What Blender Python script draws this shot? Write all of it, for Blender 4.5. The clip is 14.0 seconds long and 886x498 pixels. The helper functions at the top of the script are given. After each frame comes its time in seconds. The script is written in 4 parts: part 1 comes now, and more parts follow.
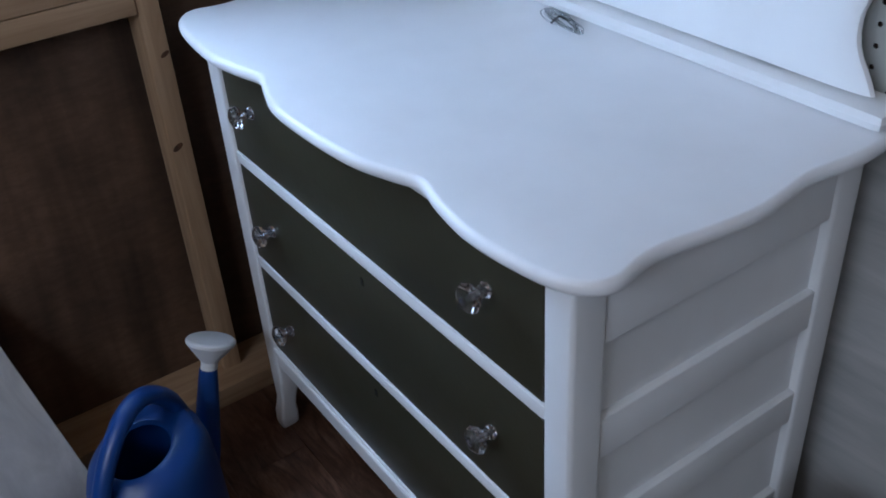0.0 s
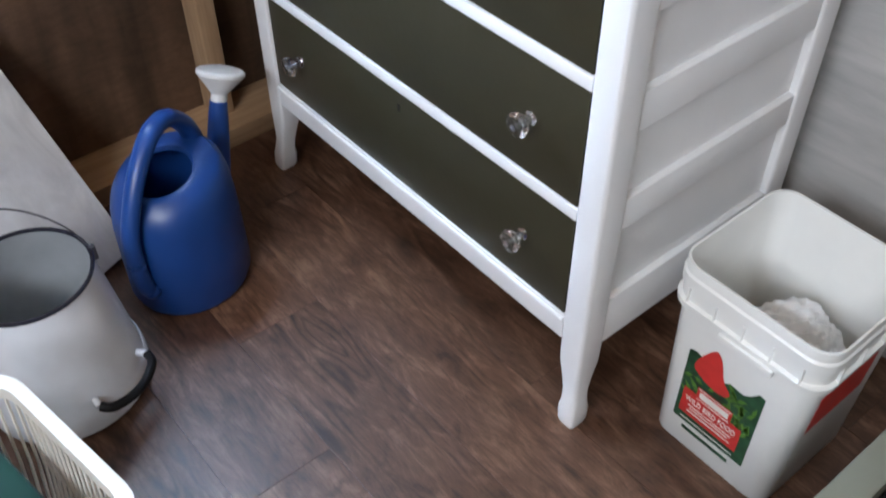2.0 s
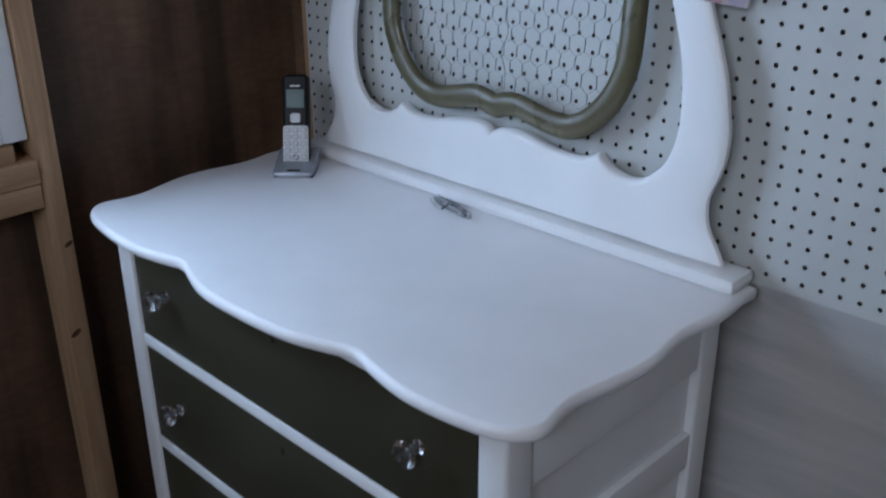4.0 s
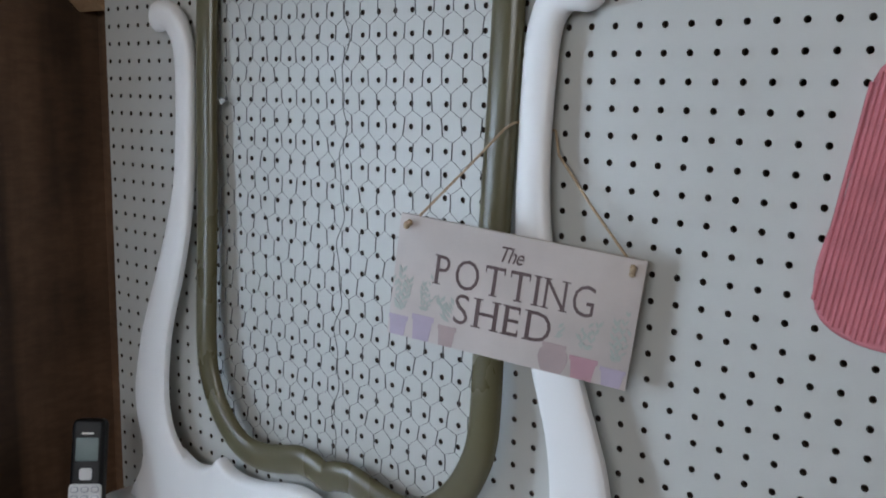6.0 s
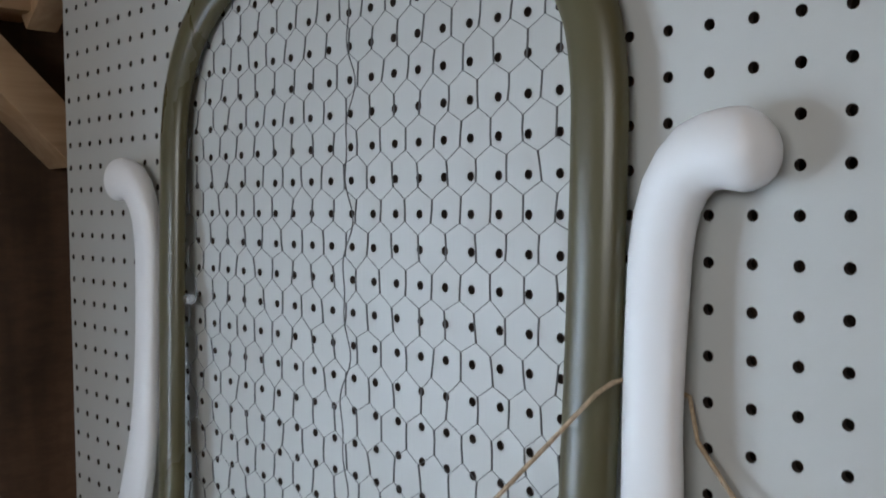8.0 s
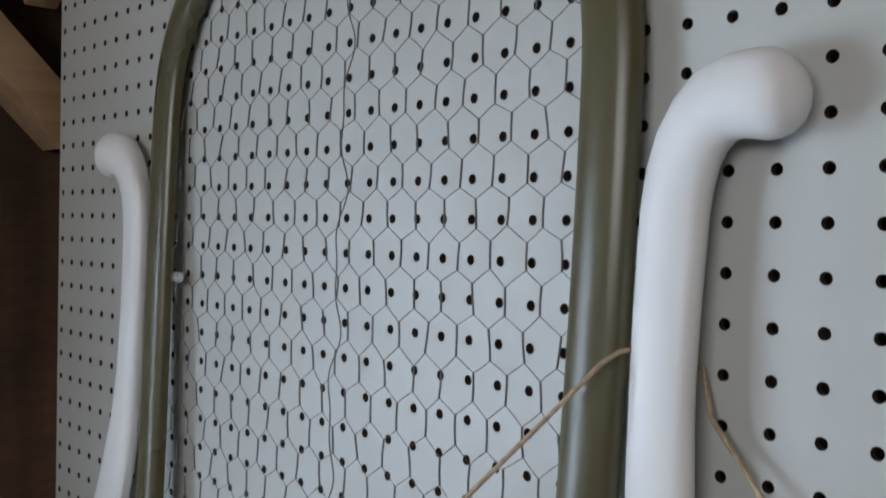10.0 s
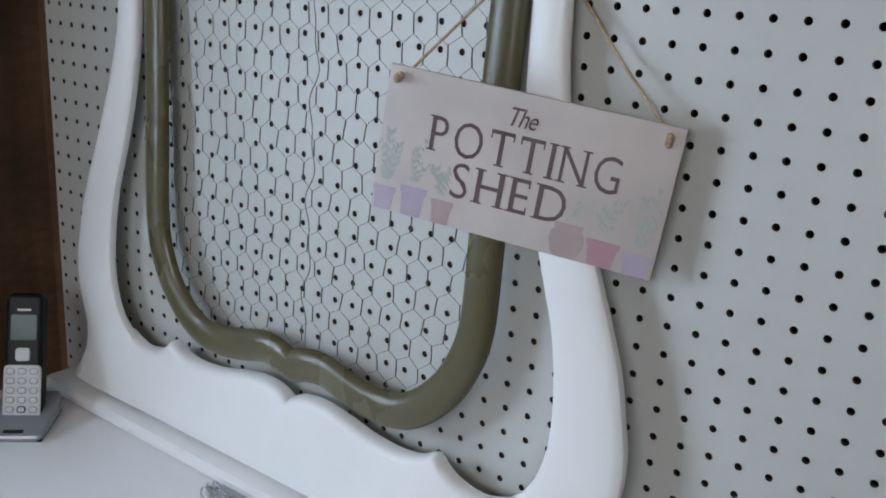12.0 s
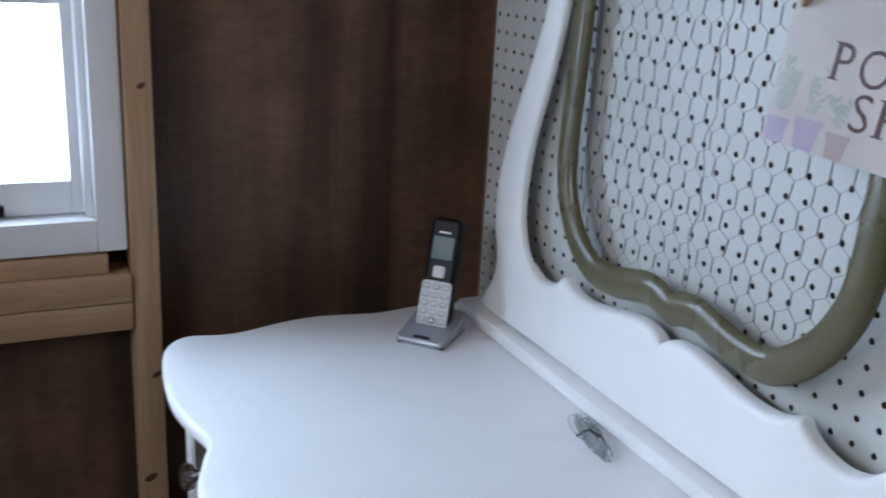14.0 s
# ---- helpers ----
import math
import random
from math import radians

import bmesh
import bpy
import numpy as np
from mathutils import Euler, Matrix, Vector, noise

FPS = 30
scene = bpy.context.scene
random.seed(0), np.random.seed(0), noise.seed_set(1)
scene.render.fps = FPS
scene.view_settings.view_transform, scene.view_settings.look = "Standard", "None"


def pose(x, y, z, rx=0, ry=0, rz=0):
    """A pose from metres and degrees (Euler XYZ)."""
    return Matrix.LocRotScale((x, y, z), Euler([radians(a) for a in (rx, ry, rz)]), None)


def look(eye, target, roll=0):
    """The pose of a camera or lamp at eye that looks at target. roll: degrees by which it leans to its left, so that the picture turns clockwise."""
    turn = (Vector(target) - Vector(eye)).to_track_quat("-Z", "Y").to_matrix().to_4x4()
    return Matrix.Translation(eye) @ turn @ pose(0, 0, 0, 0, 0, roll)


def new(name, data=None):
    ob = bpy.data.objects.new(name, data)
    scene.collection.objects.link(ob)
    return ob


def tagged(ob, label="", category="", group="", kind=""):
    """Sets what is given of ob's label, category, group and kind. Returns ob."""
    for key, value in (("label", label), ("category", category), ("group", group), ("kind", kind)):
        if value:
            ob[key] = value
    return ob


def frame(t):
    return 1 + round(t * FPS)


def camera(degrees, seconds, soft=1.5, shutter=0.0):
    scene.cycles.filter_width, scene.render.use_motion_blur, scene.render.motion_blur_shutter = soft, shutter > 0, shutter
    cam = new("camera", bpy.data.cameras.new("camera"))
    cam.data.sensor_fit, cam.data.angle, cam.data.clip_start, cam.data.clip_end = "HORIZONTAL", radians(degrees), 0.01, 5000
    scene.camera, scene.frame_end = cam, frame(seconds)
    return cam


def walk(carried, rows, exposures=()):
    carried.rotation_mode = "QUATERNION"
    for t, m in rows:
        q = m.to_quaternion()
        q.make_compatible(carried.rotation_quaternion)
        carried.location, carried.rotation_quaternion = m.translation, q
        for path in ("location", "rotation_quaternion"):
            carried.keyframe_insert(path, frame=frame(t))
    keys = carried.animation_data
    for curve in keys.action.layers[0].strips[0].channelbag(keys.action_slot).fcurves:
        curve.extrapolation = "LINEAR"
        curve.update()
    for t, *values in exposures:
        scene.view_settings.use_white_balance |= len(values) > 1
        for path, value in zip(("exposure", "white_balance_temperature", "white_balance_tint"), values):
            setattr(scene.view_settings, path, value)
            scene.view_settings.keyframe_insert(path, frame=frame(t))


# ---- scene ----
# ---- camera ----
cam = camera(49.7, 14.0, soft=1.8, shutter=0.28)
PATH = [
    (0, (0.5630, -0.9730, 1.3320), (-0.8220, -0.0620, 0.2120), -3.90),
    (0.5, (0.5870, -1.0720, 1.3320), (-0.7230, -0.0740, 0.1970), -2.50),
    (1, (0.5930, -1.1610, 1.2630), (-0.6030, -0.1440, 0.0240), -1.00),
    (1.2, (0.5890, -1.1820, 1.2570), (-0.5520, -0.2150, -0.0710), -1.30),
    (1.5, (0.5890, -1.1920, 1.2250), (-0.5060, -0.2790, -0.1780), -0.80),
    (1.8, (0.5900, -1.2020, 1.2350), (-0.4810, -0.3090, -0.1990), -0.30),
    (2, (0.5930, -1.2000, 1.2510), (-0.5090, -0.2950, -0.1510), -0.40),
    (2.2, (0.5900, -1.1950, 1.2690), (-0.5590, -0.2660, -0.0790), -1.00),
    (2.5, (0.5940, -1.1970, 1.2780), (-0.6220, -0.2090, 0.0350), -0.70),
    (3, (0.5930, -1.1930, 1.3070), (-0.7050, -0.1300, 0.2180), -1.30),
    (3.5, (0.6010, -1.1850, 1.3450), (-0.7360, -0.0360, 0.4000), -1.40),
    (3.6, (0.5960, -1.1640, 1.3480), (-0.7350, 0.0200, 0.4370), -1.40),
    (3.8, (0.5930, -1.1460, 1.3630), (-0.7190, 0.1010, 0.5110), -0.90),
    (4, (0.5860, -1.1340, 1.3910), (-0.7010, 0.1670, 0.5860), -0.40),
    (4.2, (0.5870, -1.1130, 1.3930), (-0.7090, 0.2260, 0.6650), -0.40),
    (6.3, (0.4003, -0.7751, 1.4686), (-0.8578, 0.7495, 1.1637), 0.81),
    (6.5, (0.3747, -0.7622, 1.4724), (-0.8797, 0.7665, 1.1735), 0.74),
    (7, (0.3132, -0.6468, 1.4876), (-1.0182, 0.8271, 1.2527), -0.23),
    (7.5, (0.2447, -0.5356, 1.5059), (-1.1379, 0.8999, 1.3396), -0.70),
    (8, (0.1925, -0.4618, 1.5330), (-1.2378, 0.9326, 1.4338), -0.53),
    (8.5, (0.1652, -0.4225, 1.5634), (-1.2546, 0.9857, 1.5330), -0.03),
    (8.7, (0.1568, -0.4109, 1.5749), (-1.2747, 0.9858, 1.5764), -0.07),
    (10.8, (0.2078, -0.4939, 1.4527), (-1.1974, 0.9226, 1.3155), 2.51),
    (11, (0.2269, -0.5310, 1.4771), (-1.0986, 0.9253, 1.1276), 1.08),
    (11.5, (0.2821, -0.6398, 1.4371), (-0.8890, 0.9055, 0.9467), 2.41),
    (12, (0.3250, -0.7116, 1.4226), (-0.8306, 0.8176, 0.8515), 3.16),
    (12.5, (0.3501, -0.6745, 1.4197), (-0.9926, 0.7195, 0.9159), 1.91),
    (13, (0.3718, -0.6007, 1.3851), (-1.1186, 0.6417, 0.9001), 1.47),
    (13.5, (0.3654, -0.6122, 1.3582), (-1.2625, 0.3889, 0.7684), 2.68),
    (14, (0.3968, -0.6899, 1.3533), (-1.3258, 0.1355, 0.7607), 2.94),
]
EXPOSURE = ((0.0, -1.05, 5060, 10), (0.5, -0.65, 5610, 10), (1.0, -0.05, 5610, 10), (1.5, 0.3, 5710, 10), (2.0, 0.3, 5710, 10), (2.5, 0.2, 5710, 10), (3.0, 0.1, 5610, 10), (3.3, -0.1, 5610, 10), (3.6, -0.8, 5460, 10), (4.2, -1.4, 5210, 10), (6.3, -1.15, 6070, 10), (8.7, -1.1, 6070, 10), (10.8, -1.2, 6120, 10), (12.0, -1.1, 6020, 10), (13.0, -0.95, 5870, 10), (14.0, -0.93, 5570, 10))
walk(cam, [(t, look(eye, target, roll)) for t, eye, target, roll in PATH], EXPOSURE)

# ---- light ----
world = bpy.data.worlds.new("world")
scene.world = world
world.use_nodes = True
wn = world.node_tree
sky = wn.nodes.new("ShaderNodeTexSky")
sky.sky_type, sky.sun_disc = "NISHITA", False
sky.sun_elevation, sky.sun_rotation = radians(42), radians(-60)
wn.links.new(sky.outputs[0], wn.nodes["Background"].inputs[0])
wn.nodes["Background"].inputs[1].default_value = 0.12


def area_lamp(name, m, sx, sy, energy, colour):
    data = bpy.data.lights.new(name, "AREA")
    data.shape, data.size, data.size_y, data.energy, data.color = "RECTANGLE", sx, sy, energy, colour
    ob = new(name, data)
    ob.matrix_world = m
    return ob


area_lamp("window_daylight", look((-1.34, -0.92, 1.42), (0.2, -0.80, 1.05)), 1.5, 1.5, 130, (0.73, 0.86, 1.0))
area_lamp("gable_daylight", look((0.75, -2.72, 1.98), (0.05, -0.35, 0.75)), 1.7, 0.75, 60, (1.0, 0.98, 0.95))


# ---- materials ----
def node_mat(name):
    m = bpy.data.materials.new(name)
    m.use_nodes = True
    return m, m.node_tree.nodes, m.node_tree.links, m.node_tree.nodes["Principled BSDF"]


def ramp(nodes, stops):
    r = nodes.new("ShaderNodeValToRGB")
    while len(r.color_ramp.elements) < len(stops):
        r.color_ramp.elements.new(0.5)
    for e, (p, c) in zip(r.color_ramp.elements, stops):
        e.position, e.color = p, (*c, 1)
    return r


def surface(name, colour, rough=0.5, var=0.06, scale=6.0, bump=0.1, fine=120.0, stretch=(1, 1, 1), metal=0.0, coat=0.0, per_object=0.0):
    """Paint, plastic, metal: colour mottled at two scales, with fine relief."""
    m, nodes, links, b = node_mat(name)
    co = nodes.new("ShaderNodeTexCoord")
    mp = nodes.new("ShaderNodeMapping")
    mp.inputs["Scale"].default_value = stretch
    links.new(co.outputs["Object"], mp.inputs["Vector"])
    n1 = nodes.new("ShaderNodeTexNoise")
    n1.inputs["Scale"].default_value, n1.inputs["Detail"].default_value = scale, 5
    n2 = nodes.new("ShaderNodeTexNoise")
    n2.inputs["Scale"].default_value, n2.inputs["Detail"].default_value = fine, 3
    links.new(mp.outputs[0], n1.inputs["Vector"])
    links.new(mp.outputs[0], n2.inputs["Vector"])
    lo = tuple(max(0, c * (1 - var)) for c in colour)
    hi = tuple(min(1, c * (1 + var)) for c in colour)
    r = ramp(nodes, [(0.3, lo), (0.7, hi)])
    links.new(n1.outputs[0], r.inputs[0])
    out = r.outputs[0]
    if per_object:
        info = nodes.new("ShaderNodeObjectInfo")
        hsv = nodes.new("ShaderNodeHueSaturation")
        mr = nodes.new("ShaderNodeMapRange")
        mr.inputs["To Min"].default_value, mr.inputs["To Max"].default_value = 1 - per_object, 1 + per_object
        links.new(info.outputs["Random"], mr.inputs[0])
        links.new(mr.outputs[0], hsv.inputs["Value"])
        links.new(out, hsv.inputs["Color"])
        out = hsv.outputs[0]
    links.new(out, b.inputs["Base Color"])
    rr = nodes.new("ShaderNodeMapRange")
    rr.inputs["To Min"].default_value, rr.inputs["To Max"].default_value = rough * 0.85, min(1, rough * 1.15)
    links.new(n1.outputs[0], rr.inputs[0])
    links.new(rr.outputs[0], b.inputs["Roughness"])
    b.inputs["Metallic"].default_value = metal
    b.inputs["Coat Weight"].default_value = coat
    bp = nodes.new("ShaderNodeBump")
    bp.inputs["Strength"].default_value, bp.inputs["Distance"].default_value = bump, 0.002
    links.new(n2.outputs[0], bp.inputs["Height"])
    links.new(bp.outputs[0], b.inputs["Normal"])
    return m


def timber(name, dark, light, grain=(2.0, 40.0, 40.0), rough=0.6, stain=None, offset=0.0, bump=0.15, wave=0.5):
    """Wood: long grain along the axis of the smallest scale, fine pores, broad stains."""
    m, nodes, links, b = node_mat(name)
    co = nodes.new("ShaderNodeTexCoord")
    mp = nodes.new("ShaderNodeMapping")
    mp.inputs["Scale"].default_value = grain
    info = nodes.new("ShaderNodeObjectInfo")
    mul = nodes.new("ShaderNodeMath")
    mul.operation, mul.inputs[1].default_value = "MULTIPLY", offset
    links.new(info.outputs["Random"], mul.inputs[0])
    links.new(mul.outputs[0], mp.inputs["Location"])
    links.new(co.outputs["Object"], mp.inputs["Vector"])
    n1 = nodes.new("ShaderNodeTexNoise")
    n1.inputs["Scale"].default_value, n1.inputs["Detail"].default_value, n1.inputs["Distortion"].default_value = 1.0, 8, wave
    n1.inputs["Roughness"].default_value = 0.65
    links.new(mp.outputs[0], n1.inputs["Vector"])
    r = ramp(nodes, [(0.32, dark), (0.68, light)])
    links.new(n1.outputs[0], r.inputs[0])
    out = r.outputs[0]
    n3 = nodes.new("ShaderNodeTexNoise")
    n3.inputs["Scale"].default_value, n3.inputs["Detail"].default_value = 3.5, 4
    links.new(co.outputs["Object"], n3.inputs["Vector"])
    if stain:
        mix = nodes.new("ShaderNodeMix")
        mix.data_type = "RGBA"
        sr = ramp(nodes, [(0.48, (0, 0, 0)), (0.72, (0.55, 0.55, 0.55))])
        links.new(n3.outputs[0], sr.inputs[0])
        links.new(sr.outputs[0], mix.inputs[0])
        links.new(out, mix.inputs[6])
        mix.inputs[7].default_value = (*stain, 1)
        out = mix.outputs[2]
    if offset:
        hsv = nodes.new("ShaderNodeHueSaturation")
        mr = nodes.new("ShaderNodeMapRange")
        mr.inputs["To Min"].default_value, mr.inputs["To Max"].default_value = 0.72, 1.3
        links.new(info.outputs["Random"], mr.inputs[0])
        links.new(mr.outputs[0], hsv.inputs["Value"])
        links.new(out, hsv.inputs["Color"])
        out = hsv.outputs[0]
    links.new(out, b.inputs["Base Color"])
    b.inputs["Roughness"].default_value = rough
    bp = nodes.new("ShaderNodeBump")
    bp.inputs["Strength"].default_value, bp.inputs["Distance"].default_value = bump, 0.002
    links.new(n1.outputs[0], bp.inputs["Height"])
    links.new(bp.outputs[0], b.inputs["Normal"])
    return m


def noise_node(nodes, links, vector, scale, stretch=(1, 1, 1), detail=5.0, rough=0.55, distort=0.0):
    """A noise in object metres, stretched along axes."""
    mp = nodes.new("ShaderNodeMapping")
    mp.inputs["Scale"].default_value = stretch
    links.new(vector, mp.inputs["Vector"])
    n = nodes.new("ShaderNodeTexNoise")
    n.inputs["Scale"].default_value, n.inputs["Detail"].default_value = scale, detail
    n.inputs["Roughness"].default_value, n.inputs["Distortion"].default_value = rough, distort
    links.new(mp.outputs[0], n.inputs["Vector"])
    return n.outputs[0]


def blend(nodes, links, how, a, b, factor):
    """Mixes two colours; factor is a socket or a number."""
    mix = nodes.new("ShaderNodeMix")
    mix.data_type, mix.blend_type = "RGBA", how
    if isinstance(factor, float):
        mix.inputs[0].default_value = factor
    else:
        links.new(factor, mix.inputs[0])
    links.new(a, mix.inputs[6])
    links.new(b, mix.inputs[7])
    return mix.outputs[2]


def maths(nodes, links, how, a, b):
    m = nodes.new("ShaderNodeMath")
    m.operation = how
    links.new(a, m.inputs[0])
    m.inputs[1].default_value = b
    return m.outputs[0]


def plywood(name):
    """Stained sheathing: soft upright bands, short cross flecks and cloudy wear."""
    m, nodes, links, b = node_mat(name)
    co = nodes.new("ShaderNodeTexCoord").outputs["Object"]
    band = ramp(nodes, [(0.34, (0.050, 0.0275, 0.0140)), (0.66, (0.182, 0.105, 0.060))])
    links.new(noise_node(nodes, links, co, 1.0, (11, 11, 0.9), 4.0, 0.5, 0.4), band.inputs[0])
    cloud = ramp(nodes, [(0.36, (0.55, 0.55, 0.55)), (0.68, (1.25, 1.22, 1.2))])
    links.new(noise_node(nodes, links, co, 5.5, (1, 1, 0.7), 6.0, 0.6), cloud.inputs[0])
    fleck = ramp(nodes, [(0.38, (0.72, 0.70, 0.68)), (0.62, (1.12, 1.12, 1.12))])
    flecks = noise_node(nodes, links, co, 1.0, (30, 30, 95), 4.0, 0.6)
    links.new(flecks, fleck.inputs[0])
    out = blend(nodes, links, "MULTIPLY", band.outputs[0], cloud.outputs[0], 0.85)
    out = blend(nodes, links, "MULTIPLY", out, fleck.outputs[0], 0.55)
    links.new(out, b.inputs["Base Color"])
    b.inputs["Roughness"].default_value = 0.62
    bp = nodes.new("ShaderNodeBump")
    bp.inputs["Strength"].default_value, bp.inputs["Distance"].default_value = 0.15, 0.0015
    links.new(flecks, bp.inputs["Height"])
    links.new(bp.outputs[0], b.inputs["Normal"])
    return m


def vinyl_plank(name):
    """Printed oak plank: nested grain lines, pale worn patches, fine pores; each plank its own cut."""
    m, nodes, links, b = node_mat(name)
    co = nodes.new("ShaderNodeTexCoord").outputs["Object"]
    info = nodes.new("ShaderNodeObjectInfo").outputs["Random"]
    shift = nodes.new("ShaderNodeVectorMath")
    shift.operation = "ADD"
    links.new(co, shift.inputs[0])
    links.new(maths(nodes, links, "MULTIPLY", info, 37.0), shift.inputs[1])
    p = shift.outputs[0]
    field = noise_node(nodes, links, p, 1.0, (2.2, 10, 10), 2.0, 0.45, 0.5)
    rings_ = maths(nodes, links, "SINE", maths(nodes, links, "MULTIPLY", field, 80.0), 0.0)
    grain = ramp(nodes, [(0.0, (0.42, 0.39, 0.37)), (0.35, (0.88, 0.87, 0.86)), (1.0, (1.10, 1.10, 1.10))])
    links.new(maths(nodes, links, "MULTIPLY_ADD", rings_, 0.5), grain.inputs[0])
    grain.inputs[0].links[0].from_node.inputs[2].default_value = 0.5
    tone = ramp(nodes, [(0.30, (0.047, 0.0215, 0.0112)), (0.50, (0.112, 0.0555, 0.0310)), (0.70, (0.218, 0.124, 0.075))])
    links.new(noise_node(nodes, links, p, 1.0, (11, 30, 30), 7.0, 0.68, 0.6), tone.inputs[0])
    pore = ramp(nodes, [(0.36, (0.45, 0.42, 0.40)), (0.50, (1.0, 1.0, 1.0))])
    pores = noise_node(nodes, links, p, 1.0, (26, 210, 210), 4.0, 0.6)
    links.new(pores, pore.inputs[0])
    patch = ramp(nodes, [(0.46, (0.12, 0.12, 0.12)), (0.64, (0.90, 0.90, 0.90))])
    links.new(noise_node(nodes, links, p, 6.0, (0.6, 1, 1), 4.0, 0.6), patch.inputs[0])
    out = blend(nodes, links, "MULTIPLY", tone.outputs[0], grain.outputs[0], patch.outputs[0])
    out = blend(nodes, links, "MULTIPLY", out, pore.outputs[0], 0.6)
    hsv = nodes.new("ShaderNodeHueSaturation")
    mr = nodes.new("ShaderNodeMapRange")
    mr.inputs["To Min"].default_value, mr.inputs["To Max"].default_value = 0.80, 1.22
    links.new(info, mr.inputs[0])
    links.new(mr.outputs[0], hsv.inputs["Value"])
    links.new(out, hsv.inputs["Color"])
    links.new(hsv.outputs[0], b.inputs["Base Color"])
    gloss = nodes.new("ShaderNodeMapRange")
    gloss.inputs["To Min"].default_value, gloss.inputs["To Max"].default_value = 0.30, 0.50
    links.new(pores, gloss.inputs[0])
    links.new(gloss.outputs[0], b.inputs["Roughness"])
    bp = nodes.new("ShaderNodeBump")
    bp.inputs["Strength"].default_value, bp.inputs["Distance"].default_value = 0.18, 0.001
    links.new(pores, bp.inputs["Height"])
    links.new(bp.outputs[0], b.inputs["Normal"])
    return m


WHITE = surface("white_paint", (0.82, 0.82, 0.815), 0.36, 0.03, 9, 0.22, 42, (1, 1, 0.6))
WHITE_TOP = surface("white_top_paint", (0.87, 0.87, 0.88), 0.30, 0.02, 14, 0.06, 90)
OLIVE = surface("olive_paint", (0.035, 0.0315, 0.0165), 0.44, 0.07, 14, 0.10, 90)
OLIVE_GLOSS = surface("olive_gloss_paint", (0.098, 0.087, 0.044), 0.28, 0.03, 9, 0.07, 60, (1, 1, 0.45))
PLY = plywood("stained_plywood")
PINE = timber("pine_stud", (0.34, 0.21, 0.11), (0.50, 0.34, 0.195), (45, 45, 3), 0.62, (0.40, 0.24, 0.12), wave=0.9)
PINE_Y = timber("pine_plate", (0.34, 0.21, 0.11), (0.50, 0.34, 0.195), (45, 3, 45), 0.62, (0.46, 0.30, 0.16), wave=0.9)
PLANK = vinyl_plank("vinyl_plank")
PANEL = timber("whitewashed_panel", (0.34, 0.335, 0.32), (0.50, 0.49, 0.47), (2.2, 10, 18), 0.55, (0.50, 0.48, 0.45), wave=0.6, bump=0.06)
BOARDW = timber("whitewashed_board", (0.58, 0.58, 0.585), (0.86, 0.86, 0.86), (12, 12, 2), 0.5, (0.55, 0.55, 0.55), wave=0.6, bump=0.06)
PEG = surface("pegboard_white", (0.51, 0.52, 0.495), 0.45, 0.02, 5, 0.08, 160)
HOLE = surface("raw_hardboard_hole", (0.035, 0.022, 0.014), 0.9, 0.2, 60, 0.1)
DARK = surface("dark_cavity", (0.012, 0.011, 0.010), 0.9, 0.2, 4, 0.1)
STEEL = surface("galvanised_wire", (0.12, 0.12, 0.12), 0.5, 0.2, 60, 0.1, 200, metal=0.6)
CHROME = surface("bright_staple", (0.7, 0.7, 0.72), 0.25, 0.1, 40, 0.05, metal=1.0)
TWINE = surface("jute_twine", (0.46, 0.35, 0.23), 0.85, 0.25, 300, 0.6, 900)
SIGNM = surface("sign_board", (0.535, 0.49, 0.465), 0.5, 0.10, 14, 0.06, 200)
INK = surface("sign_ink", (0.11, 0.075, 0.075), 0.6, 0.1, 40, 0.02)
BLUE = surface("blue_plastic", (0.013, 0.055, 0.235), 0.36, 0.10, 12, 0.12, 70)
ROSE = surface("white_rose_plastic", (0.74, 0.74, 0.73), 0.45, 0.04, 20, 0.05)
ENAMEL = surface("white_enamel", (0.81, 0.845, 0.895), 0.20, 0.08, 11, 0.05, 30, coat=0.3)
ENAMEL_IN = surface("grey_enamel_inside", (0.36, 0.38, 0.39), 0.32, 0.12, 16, 0.05)
NAVY = surface("dark_enamel_rim", (0.015, 0.015, 0.025), 0.25, 0.2, 50, 0.03)
WIRE = surface("iron_wire", (0.10, 0.10, 0.11), 0.4, 0.3, 60, 0.1, metal=0.7)
BLACK = surface("black_plastic", (0.008, 0.008, 0.009), 0.42, 0.2, 30, 0.03)
BLACK.node_tree.nodes["Principled BSDF"].inputs["Specular IOR Level"].default_value = 0.2
BUCKET = surface("white_bucket_plastic", (0.85, 0.855, 0.825), 0.36, 0.04, 10, 0.05, 80)
BASKET = surface("cream_basket_plastic", (0.78, 0.74, 0.66), 0.40, 0.04, 10, 0.05)
GREEN = surface("dark_green_plastic", (0.012, 0.050, 0.042), 0.40, 0.2, 14, 0.08)
SILVER = surface("silver_plastic", (0.30, 0.315, 0.345), 0.30, 0.05, 30, 0.04, metal=0.2)
KEYGREY = surface("pale_grey_plastic", (0.55, 0.55, 0.54), 0.45, 0.04, 30, 0.04)
SCREEN = surface("lcd_grey_green", (0.09, 0.13, 0.12), 0.4, 0.08, 30, 0.0)
PINK = surface("pink_fabric", (0.55, 0.19, 0.22), 0.85, 0.10, 40, 0.4, 500)
SAGE = surface("sage_grey_paint", (0.17, 0.17, 0.125), 0.5, 0.06, 10, 0.1)
VINYL = surface("white_vinyl", (0.78, 0.79, 0.80), 0.35, 0.02, 10, 0.03)
BAG = surface("white_bag_film", (0.90, 0.915, 0.93), 0.28, 0.03, 20, 0.2)
